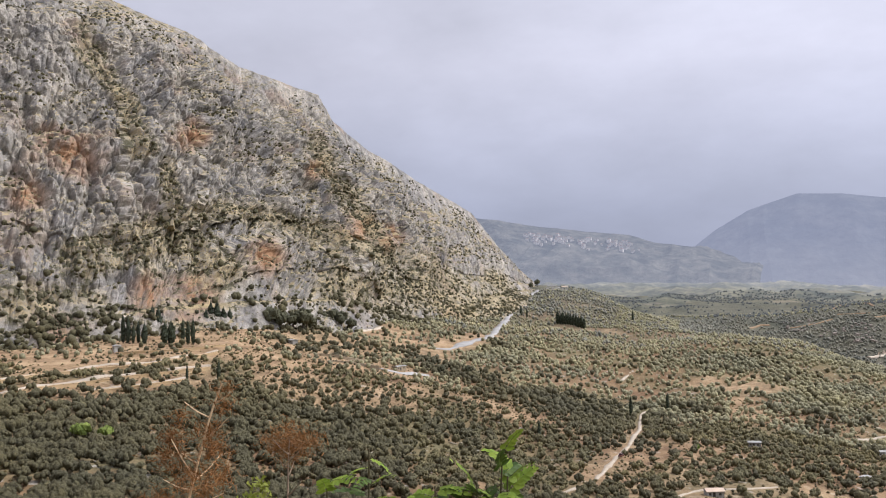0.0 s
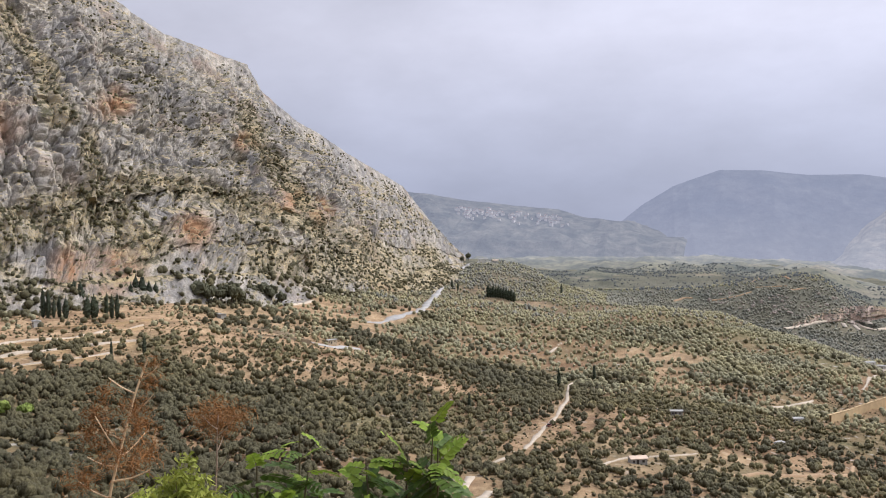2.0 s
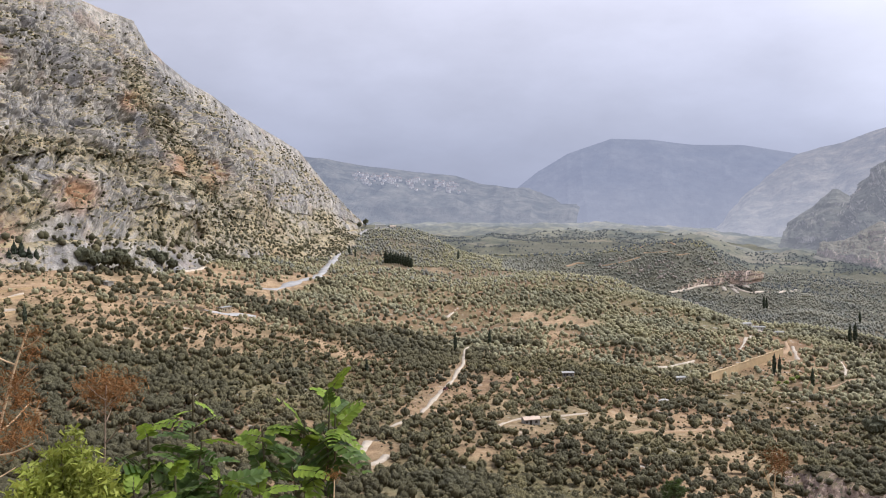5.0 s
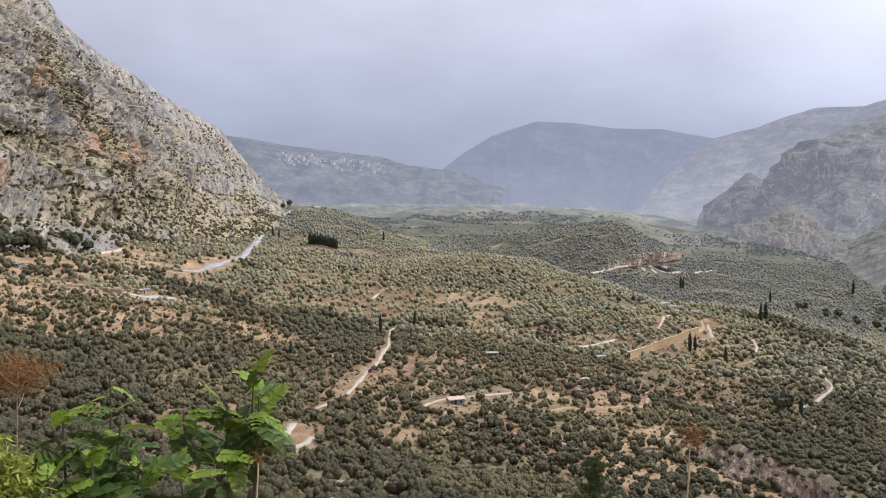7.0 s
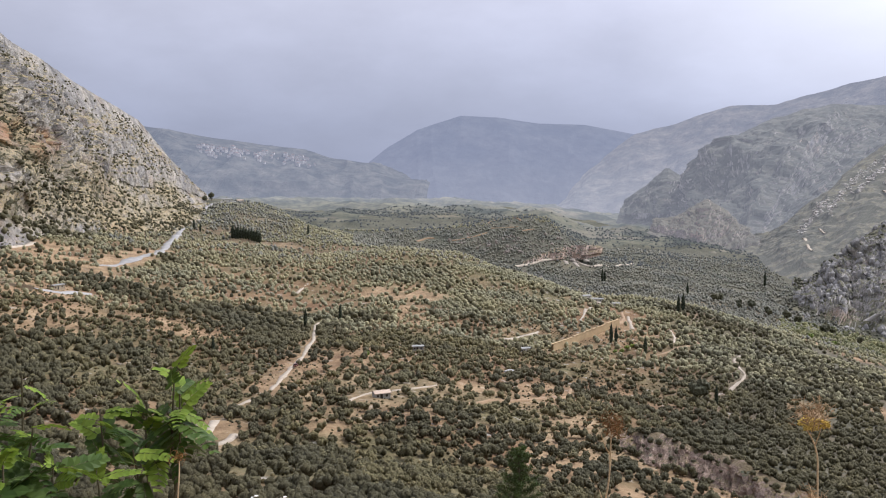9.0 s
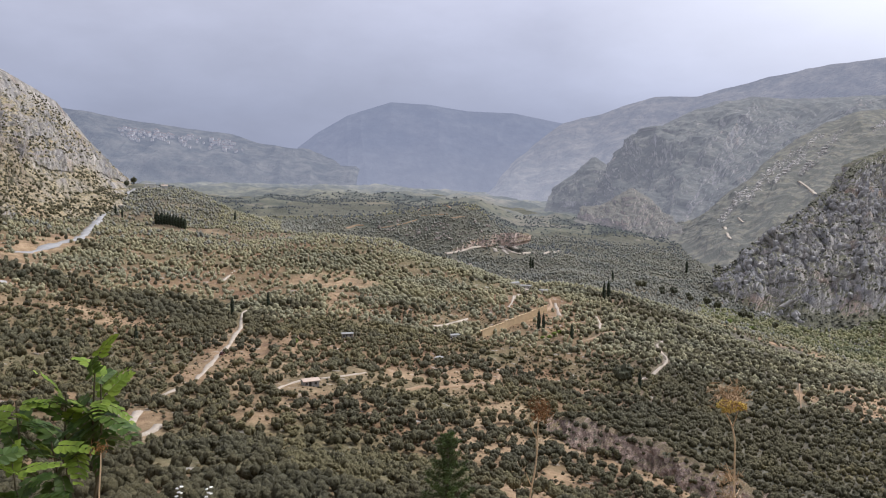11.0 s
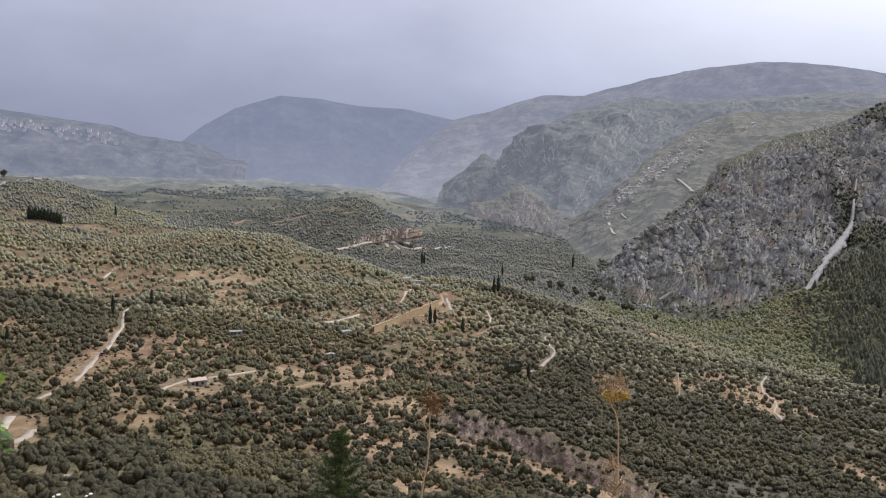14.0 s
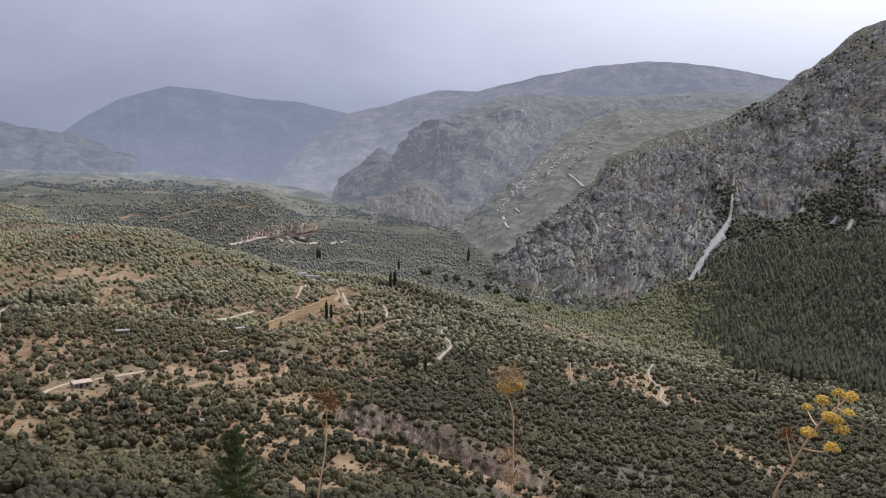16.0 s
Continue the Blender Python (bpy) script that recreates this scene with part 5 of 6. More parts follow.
# ---- cypresses and pines ----
def cypress_models():
    made = []
    g = np.random.default_rng(21)
    for k in range(4):
        rows = 13
        z = np.linspace(0.04, 1.0, rows)
        prof = 0.095 * np.maximum(np.sin(np.clip(z * 1.08, 0, 1) * math.pi * 0.9 + 0.22), 0.02) ** 0.8 * (1 - 0.35 * z)
        prof[-1] = 0.004
        n = 10
        a = np.arange(n) * 2 * math.pi / n
        rad = prof[:, None] * g.uniform(0.72, 1.25, (rows, n))
        v = np.stack([rad * np.cos(a), rad * np.sin(a), z[:, None] + g.uniform(-0.02, 0.02, (rows, n))], -1)
        i = np.arange(rows * n).reshape(rows, n)
        j = np.roll(i, -1, axis=1)
        q = np.stack([i[:-1], j[:-1], j[1:], i[1:]], -1).reshape(-1, 4)
        f = np.concatenate([q[:, :3], q[:, [0, 2, 3]]])
        tufts = [(ICO_V * (0.018, 0.018, 0.04) * (1 + g.uniform(-0.4, 0.4, (12, 1))) + v[r, c], ICO_F) for r, c in zip(g.integers(1, rows - 2, 26), g.integers(0, n, 26))]
        made.append((arrays_mesh("crown", *joined([(v.reshape(-1, 3), f)] + tufts), CYPRESS), arrays_mesh("trunk", *tube([(0, 0, -0.05), (0, 0, 0.12)], (0.018, 0.015)), BARK)))
    return made


CYPRESS_MODELS = cypress_models()


def cypress(x, y, height, wide=1.0, group="", label="slender dark green cypress"):
    k = int(abs(x * 7 + y * 3)) % 4
    t = thing("cypress", label, "tree", group, on_ground(x, y, (x * 37 + y * 11) % 360) @ Matrix.Diagonal((height * wide * 1.45, height * wide * 1.45, height * 1.15, 1)))
    part("trunk", CYPRESS_MODELS[k][1], BARK, t)
    part("crown", CYPRESS_MODELS[k][0], CYPRESS, t)


for b, r, h, w in ((-41.26, 579, 17, 0.8), (-40.96, 577, 16, 0.75), (-40.65, 576, 11.5, 0.85), (-40.35, 580, 13, 0.8), (-39.98, 577, 13, 1.2), (-38.75, 574, 13, 1.6), (-38.37, 575, 14, 1.6), (-37.64, 575, 15, 0.75), (-37.33, 567, 14, 0.85), (-37.01, 564, 15, 0.8),
                   (-35.44, 454, 9.5, 0.9), (-37.41, 437, 9.5, 0.55)):
    cypress(*by_range(b, r), h, w, "cypresses on the terraces")
for b, r, h, w in ((-39.5, 624, 17, 1.3), (-39.15, 622, 16, 1.4), (-35.9, 645, 16, 1.3), (-35.5, 645, 16, 1.4), (-35.1, 646, 12.5, 1.5), (-34.7, 648, 12, 1.5), (-36.2, 640, 11, 1.4)):
    cypress(*by_range(b, r), h, w, "cypresses below the cliff", "broad dark cypress below the cliff")
for x, y, h in ((-82, 568, 12), (-62, 603, 11), (-282, 1030, 13), (-267, 1002, 11), (-151, 1081, 13), (230, 762, 16), (236, 768, 17), (131, 592, 13), (134, 590, 12), (147, 560, 12),
                (151, 431, 10), (529, 1305, 22), (343, 1099, 15), (258, 1230, 18), (262, 1232, 16), (505, 536, 15), (504, 525, 14), (465, 531, 11), (-110, 433, 9)):
    cypress(x, y, h, 0.85)
for k in range(11):
    cypress(-222 + 3.3 * k, 972 - 1.2 * k, 14.5 - 3.0 * abs(math.sin(k * 1.7)), 1.5, "cypress row by the road", "dark cypress in a dense row")


def pine_models():
    made = []
    for k in range(3):
        v, f = clump(16, 1.3, 0.36, False, 0.34)
        made.append((arrays_mesh("crown", v * 0.42 + (0, 0, 0.2), f, PINE), arrays_mesh("trunk", *tube([(0, 0, -0.05), (0.02, 0, 0.3), (0, 0.02, 0.6)], (0.035, 0.03, 0.02)), BARK)))
    return made


PINE_MODELS = pine_models()


def pine(x, y, height, label="dark rounded pine tree"):
    k = int(abs(x * 5 + y)) % 3
    t = thing("pine_tree", label, "tree", "", on_ground(x, y, (x * 17) % 360) @ Matrix.Diagonal((height, height, height, 1)))
    part("trunk", PINE_MODELS[k][1], BARK, t)
    part("crown", PINE_MODELS[k][0], PINE, t)


for k in range(9):
    pine(-358 + 3.6 * k + 1.5 * math.sin(k * 2.1), 566 + 2.4 * k + 4 * math.cos(k * 3.3), 16 + 3 * math.sin(k * 1.3), "dark pine below the cliff")
for x, y, h in ((-349, 640, 16), (-343, 646, 18), (-337, 649, 17), (-330, 655, 13), (143, 434, 15), (-218, 575, 8), (-205, 598, 7), (-350, 1385, 14), (-357, 1370, 12)):
    pine(x, y, h)
for k in range(14):
    pine(365 + 9 * k, 1060 + 22 * math.sin(k * 2.3) - 9 * k, 12 + 3 * math.sin(k * 1.9), "round valley-bottom tree at the river bend")


# ---- scree, bare tracks and rock steps on the mountain sides ----
def on_face(points, bearing, rise):
    """The place on a mountain side under a bearing and an angle above eye level."""
    q = points[:-7].reshape(-1, 3)
    b = np.degrees(np.arctan2(q[:, 0], q[:, 1]))
    e = np.degrees(np.arctan2(q[:, 2] - 400, np.hypot(q[:, 0], q[:, 1])))
    near = (b - bearing) ** 2 + (e - rise) ** 2
    best = near < near.min() + 0.002
    k = np.nonzero(best)[0]
    return q[k[np.argmin(np.hypot(q[k, 0], q[k, 1]))]]


def chute(name, points, line, widths, mat, label, category, stand=2.5):
    """Loose stone lying in a gully of a mountain side."""
    g = np.random.default_rng(len(line))
    p = smooth_line([on_face(points, b, e) for b, e in line], 5)
    w = np.interp(np.linspace(0, 1, len(p)), np.linspace(0, 1, len(widths)), widths)
    toward = -p * (1, 1, 0)
    toward /= np.linalg.norm(toward, axis=1)[:, None]
    side_way = np.stack([-toward[:, 1], toward[:, 0], 0 * toward[:, 0]], -1)
    rows = []
    for off, out in ((-0.6, -6), (-0.42, 0), (-0.14, 0.8), (0.14, 0.7), (0.42, 0), (0.6, -6)):
        rows.append(p + side_way * (off * w * (1 + 0.3 * g.normal(0, 1, len(p))))[:, None] + toward * (stand + out) + (0, 0, 0.3 * (stand + out)))
    v = np.stack(rows, 1)
    me = arrays_mesh(name, v.reshape(-1, 3), grid_faces(*v.shape[:2]), mat, True)
    return tagged(new(name, me), label, category, kind="structure")


chute("scree", side_points, [(34.80, -8.20), (35.89, -7.55), (36.84, -6.93), (37.33, -6.02), (37.73, -5.24), (38.50, -4.07), (38.92, -2.92), (39.05, -1.80), (39.11, -0.80), (39.19, -0.18)], (5, 8, 10, 8, 13, 10, 5, 4, 3, 2), SCREE, "pale limestone scree in a mountain gully", "scree", 9)
for patch, wide in (([(39.29, -5.40), (39.67, -4.96), (40.00, -4.49)], (9, 12, 6)), ([(41.15, -5.07), (41.82, -4.76)], (9, 7)), ([(40.58, -4.56), (40.95, -4.44)], (6, 6)), ([(45.85, -3.39), (46.11, -2.71)], (7, 5)), ([(45.01, -3.05), (45.26, -2.52)], (6, 5)), ([(43.15, -2.37), (43.36, -2.07)], (8, 6)), ([(27.96, -8.22), (28.52, -7.75)], (7, 7))):
    chute("scree", side_points, patch, wide, SCREE, "small patch of pale scree", "scree", 9)
chute("mountain_track", slope_points, [(28.6, -0.35), (29.1, -0.65), (29.6, -1.1)], (6, 5, 8), DIRT, "pale bare track on the scrub slope", "track", 6)
chute("mountain_track", slope_points, [(24.3, -3.3), (24.5, -3.8), (24.7, -4.1)], (6, 6, 4), DIRT, "pale bare cut on the scrub slope", "track", 6)
chute("mountain_track", slope_points, [(25.1, -2.7), (25.4, -3.0)], (4, 4), DIRT, "pale bare cut on the scrub slope", "track", 6)

GREY_ROCK = rock_material("outcrop_rock", (0.50, 0.385, 0.315), (0.21, 0.16, 0.135), (0.32, 0.20, 0.13), (0.20, 0.155, 0.085), (0.07, 0.075, 0.05), (0.7, 0.85), 0.6)
outcrop, outcrop_points = massif("rock_outcrop", [(13.2, -18.2, 320), (16.5, -18.8, 312), (20.5, -20.0, 302), (24.0, -21.3, 286), (28.0, -22.3, 278)], [(13.4, -16.2, 332), (16.6, -16.6, 324), (20.4, -17.5, 316), (24.0, -18.9, 300), (28.2, -20.2, 290)],
    160, 26, GREY_ROCK, "grey-brown rock step in the hillside", 0, (22, 3.2), (8, 1.8), (3, 0.7), 71, 0.4, 0, 0.6, category="rock", cracks=2.2)
def step_trees():
    """Olives and oaks that stand along the top of the rock step."""
    g = np.random.default_rng(73)
    q = outcrop_points[-8:].reshape(-1, 3)
    at = q[g.choice(len(q), 210)] + g.normal(0, 0.7, (210, 3)) * (1, 1, 0)
    s = g.uniform(1.0, 1.9, 210)
    scatter_mesh("step_trees", near_sets, at - np.array((0, 0, 0.5)), s, s * g.uniform(0.9, 1.3, 210), SCRUB, "dark oaks along the top of the rock step", "trees")


step_trees()
slope_bushes("outcrop_scrub", outcrop_points, 150, 0.5, 1.9, 0.8, 1.2, SCRUB, "dark bushes on the rock step", 6, 0.0)


QUARRY_ROCK = rock_material("quarry_rock", (0.60, 0.48, 0.41), (0.33, 0.25, 0.21), (0.56, 0.36, 0.26), (0.22, 0.18, 0.11), (0.08, 0.08, 0.055), (0.72, 0.86), 0.58)
QUARRY_LINE = [(b, low, high, math.hypot(*land(b, low))) for b, low, high in ((6.5, -5.42, -5.2), (7.4, -5.2, -4.7), (8.6, -4.97, -4.3), (9.6, -4.78, -4.05))]
QUARRY_LINE += [(10.7, -4.62, -3.95, 1338), (11.7, -4.45, -4.1, 1360)]
quarry, quarry_points = massif("quarry_face", [(b, low - 0.12, r + 1) for b, low, high, r in QUARRY_LINE], [(b + 0.05, high, r + 14) for b, low, high, r in QUARRY_LINE],
       110, 24, QUARRY_ROCK, "reddish rock face above the quarry track", 0, (40, 3), (14, 2.0), (6, 0.8), 81, 0.5, 0, 0.4, category="rock", cracks=3.0)


slope_bushes("quarry_scrub", quarry_points, 260, 1.0, 2.6, 0.7, 1.1, SCRUB_HAZED, "bushes greyed for haze on the quarry face", 16, 0.0, sets=tiny_sets)


def rock_slabs():
    """Pale limestone slabs in broken, slanting ribs across the scrub slope."""
    g = np.random.default_rng(61)
    shards = []
    for k in range(8):
        v = ICO_V * (1.0, 0.7, 0.8) * (1 + g.uniform(-0.45, 0.35, (12, 1)))
        shards.append((v + (0, 0, 0.3), ICO_F))
    for line, count, spread, label in (
            ([(25.6, -1.6), (26.4, -0.2), (27.4, 0.8), (28.6, 1.7), (29.8, 2.6)], 300, 0.13, "broken rib of pale limestone slabs"),
            ([(28.6, 0.2), (29.4, 1.0), (30.2, 2.0), (30.9, 2.9)], 150, 0.10, "slanting rib of pale limestone slabs"),
            ([(24.0, -2.9), (24.7, -1.9), (25.4, -0.9)], 130, 0.11, "low rib of pale limestone slabs"),
            ([(26.9, -0.5), (27.9, 0.5), (28.8, 1.3)], 110, 0.09, "thin rib of pale limestone slabs"),
            ([(32.6, 2.9), (33.2, 3.3)], 60, 0.10, "pale limestone knob on the slope"),
            ([(36.2, 2.6), (37.0, 3.1), (38.0, 3.4)], 150, 0.22, "pale stepped limestone ledges high on the slope")):
        at, line = [], np.array(line)
        for k in range(count):
            u = g.uniform(0, len(line) - 1)
            i = int(u)
            at.append(on_face(slope_points, *(line[i] + (line[i + 1] - line[i]) * (u - i) + g.normal(0, spread, 2))))
        s = g.uniform(2.0, 6.5, count) * g.uniform(0.5, 1, count)
        ob = scatter_mesh("rock_slabs", shards, np.array(at) - np.array((0, 3, 1.5)), s, s * g.uniform(0.6, 1.1, count), SLAB, label, "rocks")
        ob.data.polygons.foreach_set("use_smooth", np.zeros(len(ob.data.polygons), bool))


SLAB = plain_material("limestone_slab", (0.52, 0.49, 0.46), 0.3, 0.2)
rock_slabs()


# ---- the far hill town ----
def hill_town():
    """Small far houses in loose rows on the ridge; one is built, the rest are copies."""
    g = np.random.default_rng(51)
    first = None
    for k in range(84):
        b = g.choice([-14.6, -13.4, -12.2, -10.6, -8.6]) + g.normal(0, 0.55)
        p = on_face(town_points, b, np.interp(b, [-17, -8, -6], [2.75, 1.9, 1.5]) - abs(g.normal(0, 0.25)))
        s = g.uniform(0.7, 1.7)
        m = pose(p[0], p[1] - 8, p[2] - 1, 0, 0, g.uniform(-30, 30)) @ Matrix.Diagonal((s, s, s, 1))
        if first is None:
            first = thing("far_house", "tiny pale house of a far hill town", "building", "far hill town", m)
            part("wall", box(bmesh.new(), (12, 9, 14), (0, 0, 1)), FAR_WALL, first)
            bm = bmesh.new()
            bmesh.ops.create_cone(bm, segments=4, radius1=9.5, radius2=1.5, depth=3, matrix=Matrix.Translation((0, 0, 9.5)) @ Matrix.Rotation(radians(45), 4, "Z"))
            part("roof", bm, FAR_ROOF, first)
        else:
            copy_thing(first, m).scale = (s, s, s)


# walls and roofs emit a bluish tone that stands for haze
FAR_WALL = distant_material("hazed_whitewash", (0.36, 0.34, 0.32), (0.44, 0.42, 0.40), (0.18, 0.19, 0.23), 0.05)
FAR_ROOF = distant_material("hazed_tiles", (0.15, 0.11, 0.09), (0.19, 0.14, 0.11), (0.16, 0.175, 0.22), 0.05)
hill_town()


# ---- a bright broadleaf tree, fresh bushes, a parked car ----
FRESH = leaf_material("fresh_broad_leaves", (0.09, 0.13, 0.03), (0.20, 0.25, 0.06))
for x, y, h in ((-226, 237, 8.0), (-221, 243, 6.5), (-232, 240, 6.0), (138, 574, 4.5), (133, 568, 4.0), (128, 566, 3.5), (143, 580, 4.0), (402, 868, 7.0), (418, 850, 6.0), (-31, 432, 4.0)):
    t = thing("broadleaf_tree", "fresh green broadleaf tree on the slope", "tree", "", on_ground(x, y, x * 31 % 360) @ Matrix.Diagonal((h, h, h, 1)))
    v, f = clump(14, 1.2, 0.36, False, 0.36)
    part("crown", (v * 0.5 + (0, 0, 0.12), f), FRESH, t)
    part("trunk", PINE_MODELS[0][1], BARK, t)

CAR_RED = plain_material("dark_red_paint", (0.10, 0.025, 0.02), 0.1, 3.0, 0.35, 0.02)
CAR_GLASS = plain_material("dark_car_glass", (0.02, 0.022, 0.025), 0.1, 3.0, 0.1, 0.0)
RUBBER = plain_material("tyre_rubber", (0.02, 0.02, 0.02), 0.2, 8.0, 0.9, 0.1)


def parked_car(x, y, turn):
    t = thing("car", "dark red car parked on the dirt track", "car", "", on_ground(x, y, turn, -0.75))
    bm = box(bmesh.new(), (4.2, 1.7, 0.62), (0, 0, 0.62))
    bmesh.ops.bevel(bm, geom=bm.edges[:], offset=0.16, segments=2, affect="EDGES")
    body = part("body", bm, CAR_RED, t)
    bm = box(bmesh.new(), (2.2, 1.5, 0.56), (-0.2, 0, 1.18))
    for v in bm.verts:
        if v.co.z > 1.2:
            v.co.x = -0.2 + (v.co.x + 0.2) * 0.68
            v.co.y *= 0.86
    part("cabin", bm, CAR_GLASS, t)
    part("roof_panel", box(bmesh.new(), (1.45, 1.26, 0.05), (-0.2, 0, 1.48)), CAR_RED, body)
    for sx in (-1.3, 1.3):
        for sy in (-0.76, 0.76):
            bm = bmesh.new()
            bmesh.ops.create_cone(bm, cap_ends=True, segments=16, radius1=0.32, radius2=0.32, depth=0.2, matrix=Matrix.Translation((sx, sy, 0.32)) @ Matrix.Rotation(radians(90), 4, "X"))
            part("wheel", bm, RUBBER, t)


parked_car(-63, 402, 82)


# ---- walls, ruins, houses ----
def stone_wall(line, height, thick, mat, label, name="retaining_wall", sink=3.0):
    """A retaining wall of rough courses along a line, with a coping of uneven stones."""
    t = thing(name, label, "wall", "", on_ground(*line[0]))
    org = t.matrix_basis.translation
    p = smooth_line(line, 2.5)
    z = ground_z(p[:, 0], p[:, 1])
    z = np.convolve(np.pad(z, 6, "edge"), np.ones(13) / 13, "valid")
    d = np.gradient(p, axis=0)
    d /= np.linalg.norm(d, axis=1)[:, None]
    nrm = np.stack([-d[:, 1], d[:, 0]], -1)
    rows = []
    rag = 0.12 * fractal(np.stack([p[:, 0], p[:, 1], z], -1) / 3.0, 3, 8)
    for off, dz in ((-0.6, -sink), (-0.5, height), (0.5, height), (0.6, -sink)):
        q = p + nrm * (off * thick)
        rows.append(np.stack([q[:, 0] - org[0], q[:, 1] - org[1], z + dz + (rag if dz > 0 else 0) - org[2]], -1))
    v = np.stack(rows, 1)
    f = grid_faces(*v.shape[:2])
    part("wall_body", (v.reshape(-1, 3), f), mat, t)
    bm = bmesh.new()
    for k in range(0, len(p) - 1, 2):
        a = math.degrees(math.atan2(d[k, 1], d[k, 0]))
        box(bm, (4.3, thick * 1.25, 0.3), (p[k, 0] - org[0], p[k, 1] - org[1], z[k] + height + rag[k] + 0.1 - org[2]), a)
    part("coping", bm, mat, t)
    return t


for (line, wide, label), tell in zip(WALKS, ("long ancient terrace wall of pale stone", "middle ancient terrace wall of pale stone", "lower ancient terrace wall of pale stone")):
    stone_wall([land(b, e - 0.22) for b, e in line], 1.3, 1.2, OCHRE_STONE, tell)
stone_wall([land(*k) for k in ((-41.5, -4.75), (-38.5, -4.7), (-35.0, -4.5))], 1.2, 1.0, OCHRE_STONE, "upper terrace wall of pale stone")
stone_wall([(84, 556), (98, 577), (113, 599), (131, 622), (148, 643)], 5.0, 1.2, OCHRE_STONE, "straight ochre retaining wall below a track")
stone_wall([(-262, 488), (-248, 505), (-238, 512)], 1.6, 1.0, STONE, "low ruined wall of pale stone", "ruined_wall")
stone_wall([(-275, 500), (-262, 512), (-256, 526)], 2.0, 1.0, STONE, "ruined temple wall of pale stone", "ruined_wall")


def house(x, y, length, width, wall_h, turn, wall_mat, roof_mat, label, gable=0.25, name="house"):
    """A small building: walls, a pitched roof with eaves, a door and two windows set in reveals."""
    t = thing(name, label, "building", "", on_ground(x, y, turn))
    bm = bmesh.new()
    box(bm, (length, width, wall_h + 2), (0, 0, wall_h / 2 - 1))
    part("wall", bm, wall_mat, t)
    bm = bmesh.new()
    e, rise = 0.45, width * gable
    prof = [(-width / 2 - e, wall_h - 0.05), (0, wall_h + rise), (width / 2 + e, wall_h - 0.05), (width / 2 + e, wall_h + 0.17), (0, wall_h + rise + 0.24), (-width / 2 - e, wall_h + 0.17)]
    ends = [[bm.verts.new((s * (length / 2 + e), py, pz)) for py, pz in prof] for s in (-1, 1)]
    n = len(prof)
    for k in range(n):
        bm.faces.new((ends[0][k], ends[0][(k + 1) % n], ends[1][(k + 1) % n], ends[1][k]))
    bm.faces.new(ends[0])
    bm.faces.new(ends[1][::-1])
    bmesh.ops.recalc_face_normals(bm, faces=bm.faces)
    part("roof", bm, roof_mat, t)
    part("door", box(bmesh.new(), (1.0, 0.12, min(2.0, wall_h - 0.2)), (-length * 0.1, -width / 2 - 0.02, min(2.0, wall_h - 0.2) / 2)), DARK_WOOD, t)
    for k in (-0.34, 0.26):
        w = part("window", box(bmesh.new(), (0.9, 0.12, 0.9), (length * k, -width / 2 - 0.02, wall_h * 0.58)), DARK_WOOD, t)
        part("sill", box(bmesh.new(), (1.1, 0.25, 0.08), (length * k, -width / 2 - 0.08, wall_h * 0.58 - 0.5)), wall_mat, w)
    return t


house(-18, 330, 6.2, 4.2, 2.2, 22, BLUE_WALL, TILES, "small grey hut with a faded tiled roof", 0.16, "hut")
house(-368, 414, 8, 4, 2.6, -40, WHITEWASH, SHEET, "low pale shed on the terraces", 0.12, "shed")
house(-310, 521, 11, 4, 2.6, -30, BLUE_WALL, SHEET, "open grey canopy building by the site", 0.10, "shed")
house(63, 541, 7, 4.5, 2.6, 20, WHITEWASH, SHEET, "small white house in the olive grove", 0.1)
house(44, 446, 5, 3.0, 2.0, 60, WHITEWASH, SHEET, "small pale shed in the olive grove", 0.1, "shed")
house(150, 790, 9, 6, 3.0, 30, WHITEWASH, SHEET, "low white house on the spur's end", 0.12)
house(159, 777, 10, 5, 3.0, -20, WHITEWASH, SHEET, "white house with a pale sheet roof", 0.12)
house(171, 757, 7, 5, 3.0, 10, WHITEWASH, SHEET, "small white house beside a dirt yard", 0.12)
house(-5, 465, 6, 4, 2.4, 10, BLUE_WALL, SHEET, "grey shed among the olives", 0.1, "shed")
house(-318, 1355, 16, 9, 5, 15, WHITEWASH, SHEET, "white house at the road bend", 0.15)
house(-296, 1352, 9, 7, 4, 15, WHITEWASH, TILES, "small white house with a tiled roof", 0.2)
house(-300, 1120, 5, 4, 3, 15, WHITEWASH, TILES, "white roadside kiosk by the cliff", 0.2, "kiosk")
house(-236, 541, 9, 4, 2.8, 70, STONE, SHEET, "low stone building beside the parking strip", 0.08)


# ---- plants close to the camera ----
GREEN = leaf_material("fresh_leaflets", (0.034, 0.066, 0.014), (0.095, 0.145, 0.030), 0.5, 0.25)
LIME = leaf_material("young_leaflets", (0.13, 0.21, 0.025), (0.25, 0.33, 0.05), 0.55, 0.35)
YELLOW_GREEN = leaf_material("yellow_green_leaves", (0.19, 0.23, 0.040), (0.36, 0.38, 0.085), 0.6, 0.35)
RUST = leaf_material("rust_brown_umbels", (0.15, 0.070, 0.028), (0.26, 0.130, 0.052), 0.9, 0.25)
GOLD = leaf_material("golden_seed_heads", (0.66, 0.46, 0.10), (0.88, 0.68, 0.20), 0.8, 0.25)
BEIGE = leaf_material("beige_dry_foliage", (0.30, 0.19, 0.10), (0.46, 0.31, 0.18), 0.9, 0.25)
STRAW = plain_material("straw_stalk", (0.62, 0.46, 0.29), 0.2, 30.0)
GREY_STALK = plain_material("grey_brown_stalk", (0.30, 0.22, 0.16), 0.3, 30.0)
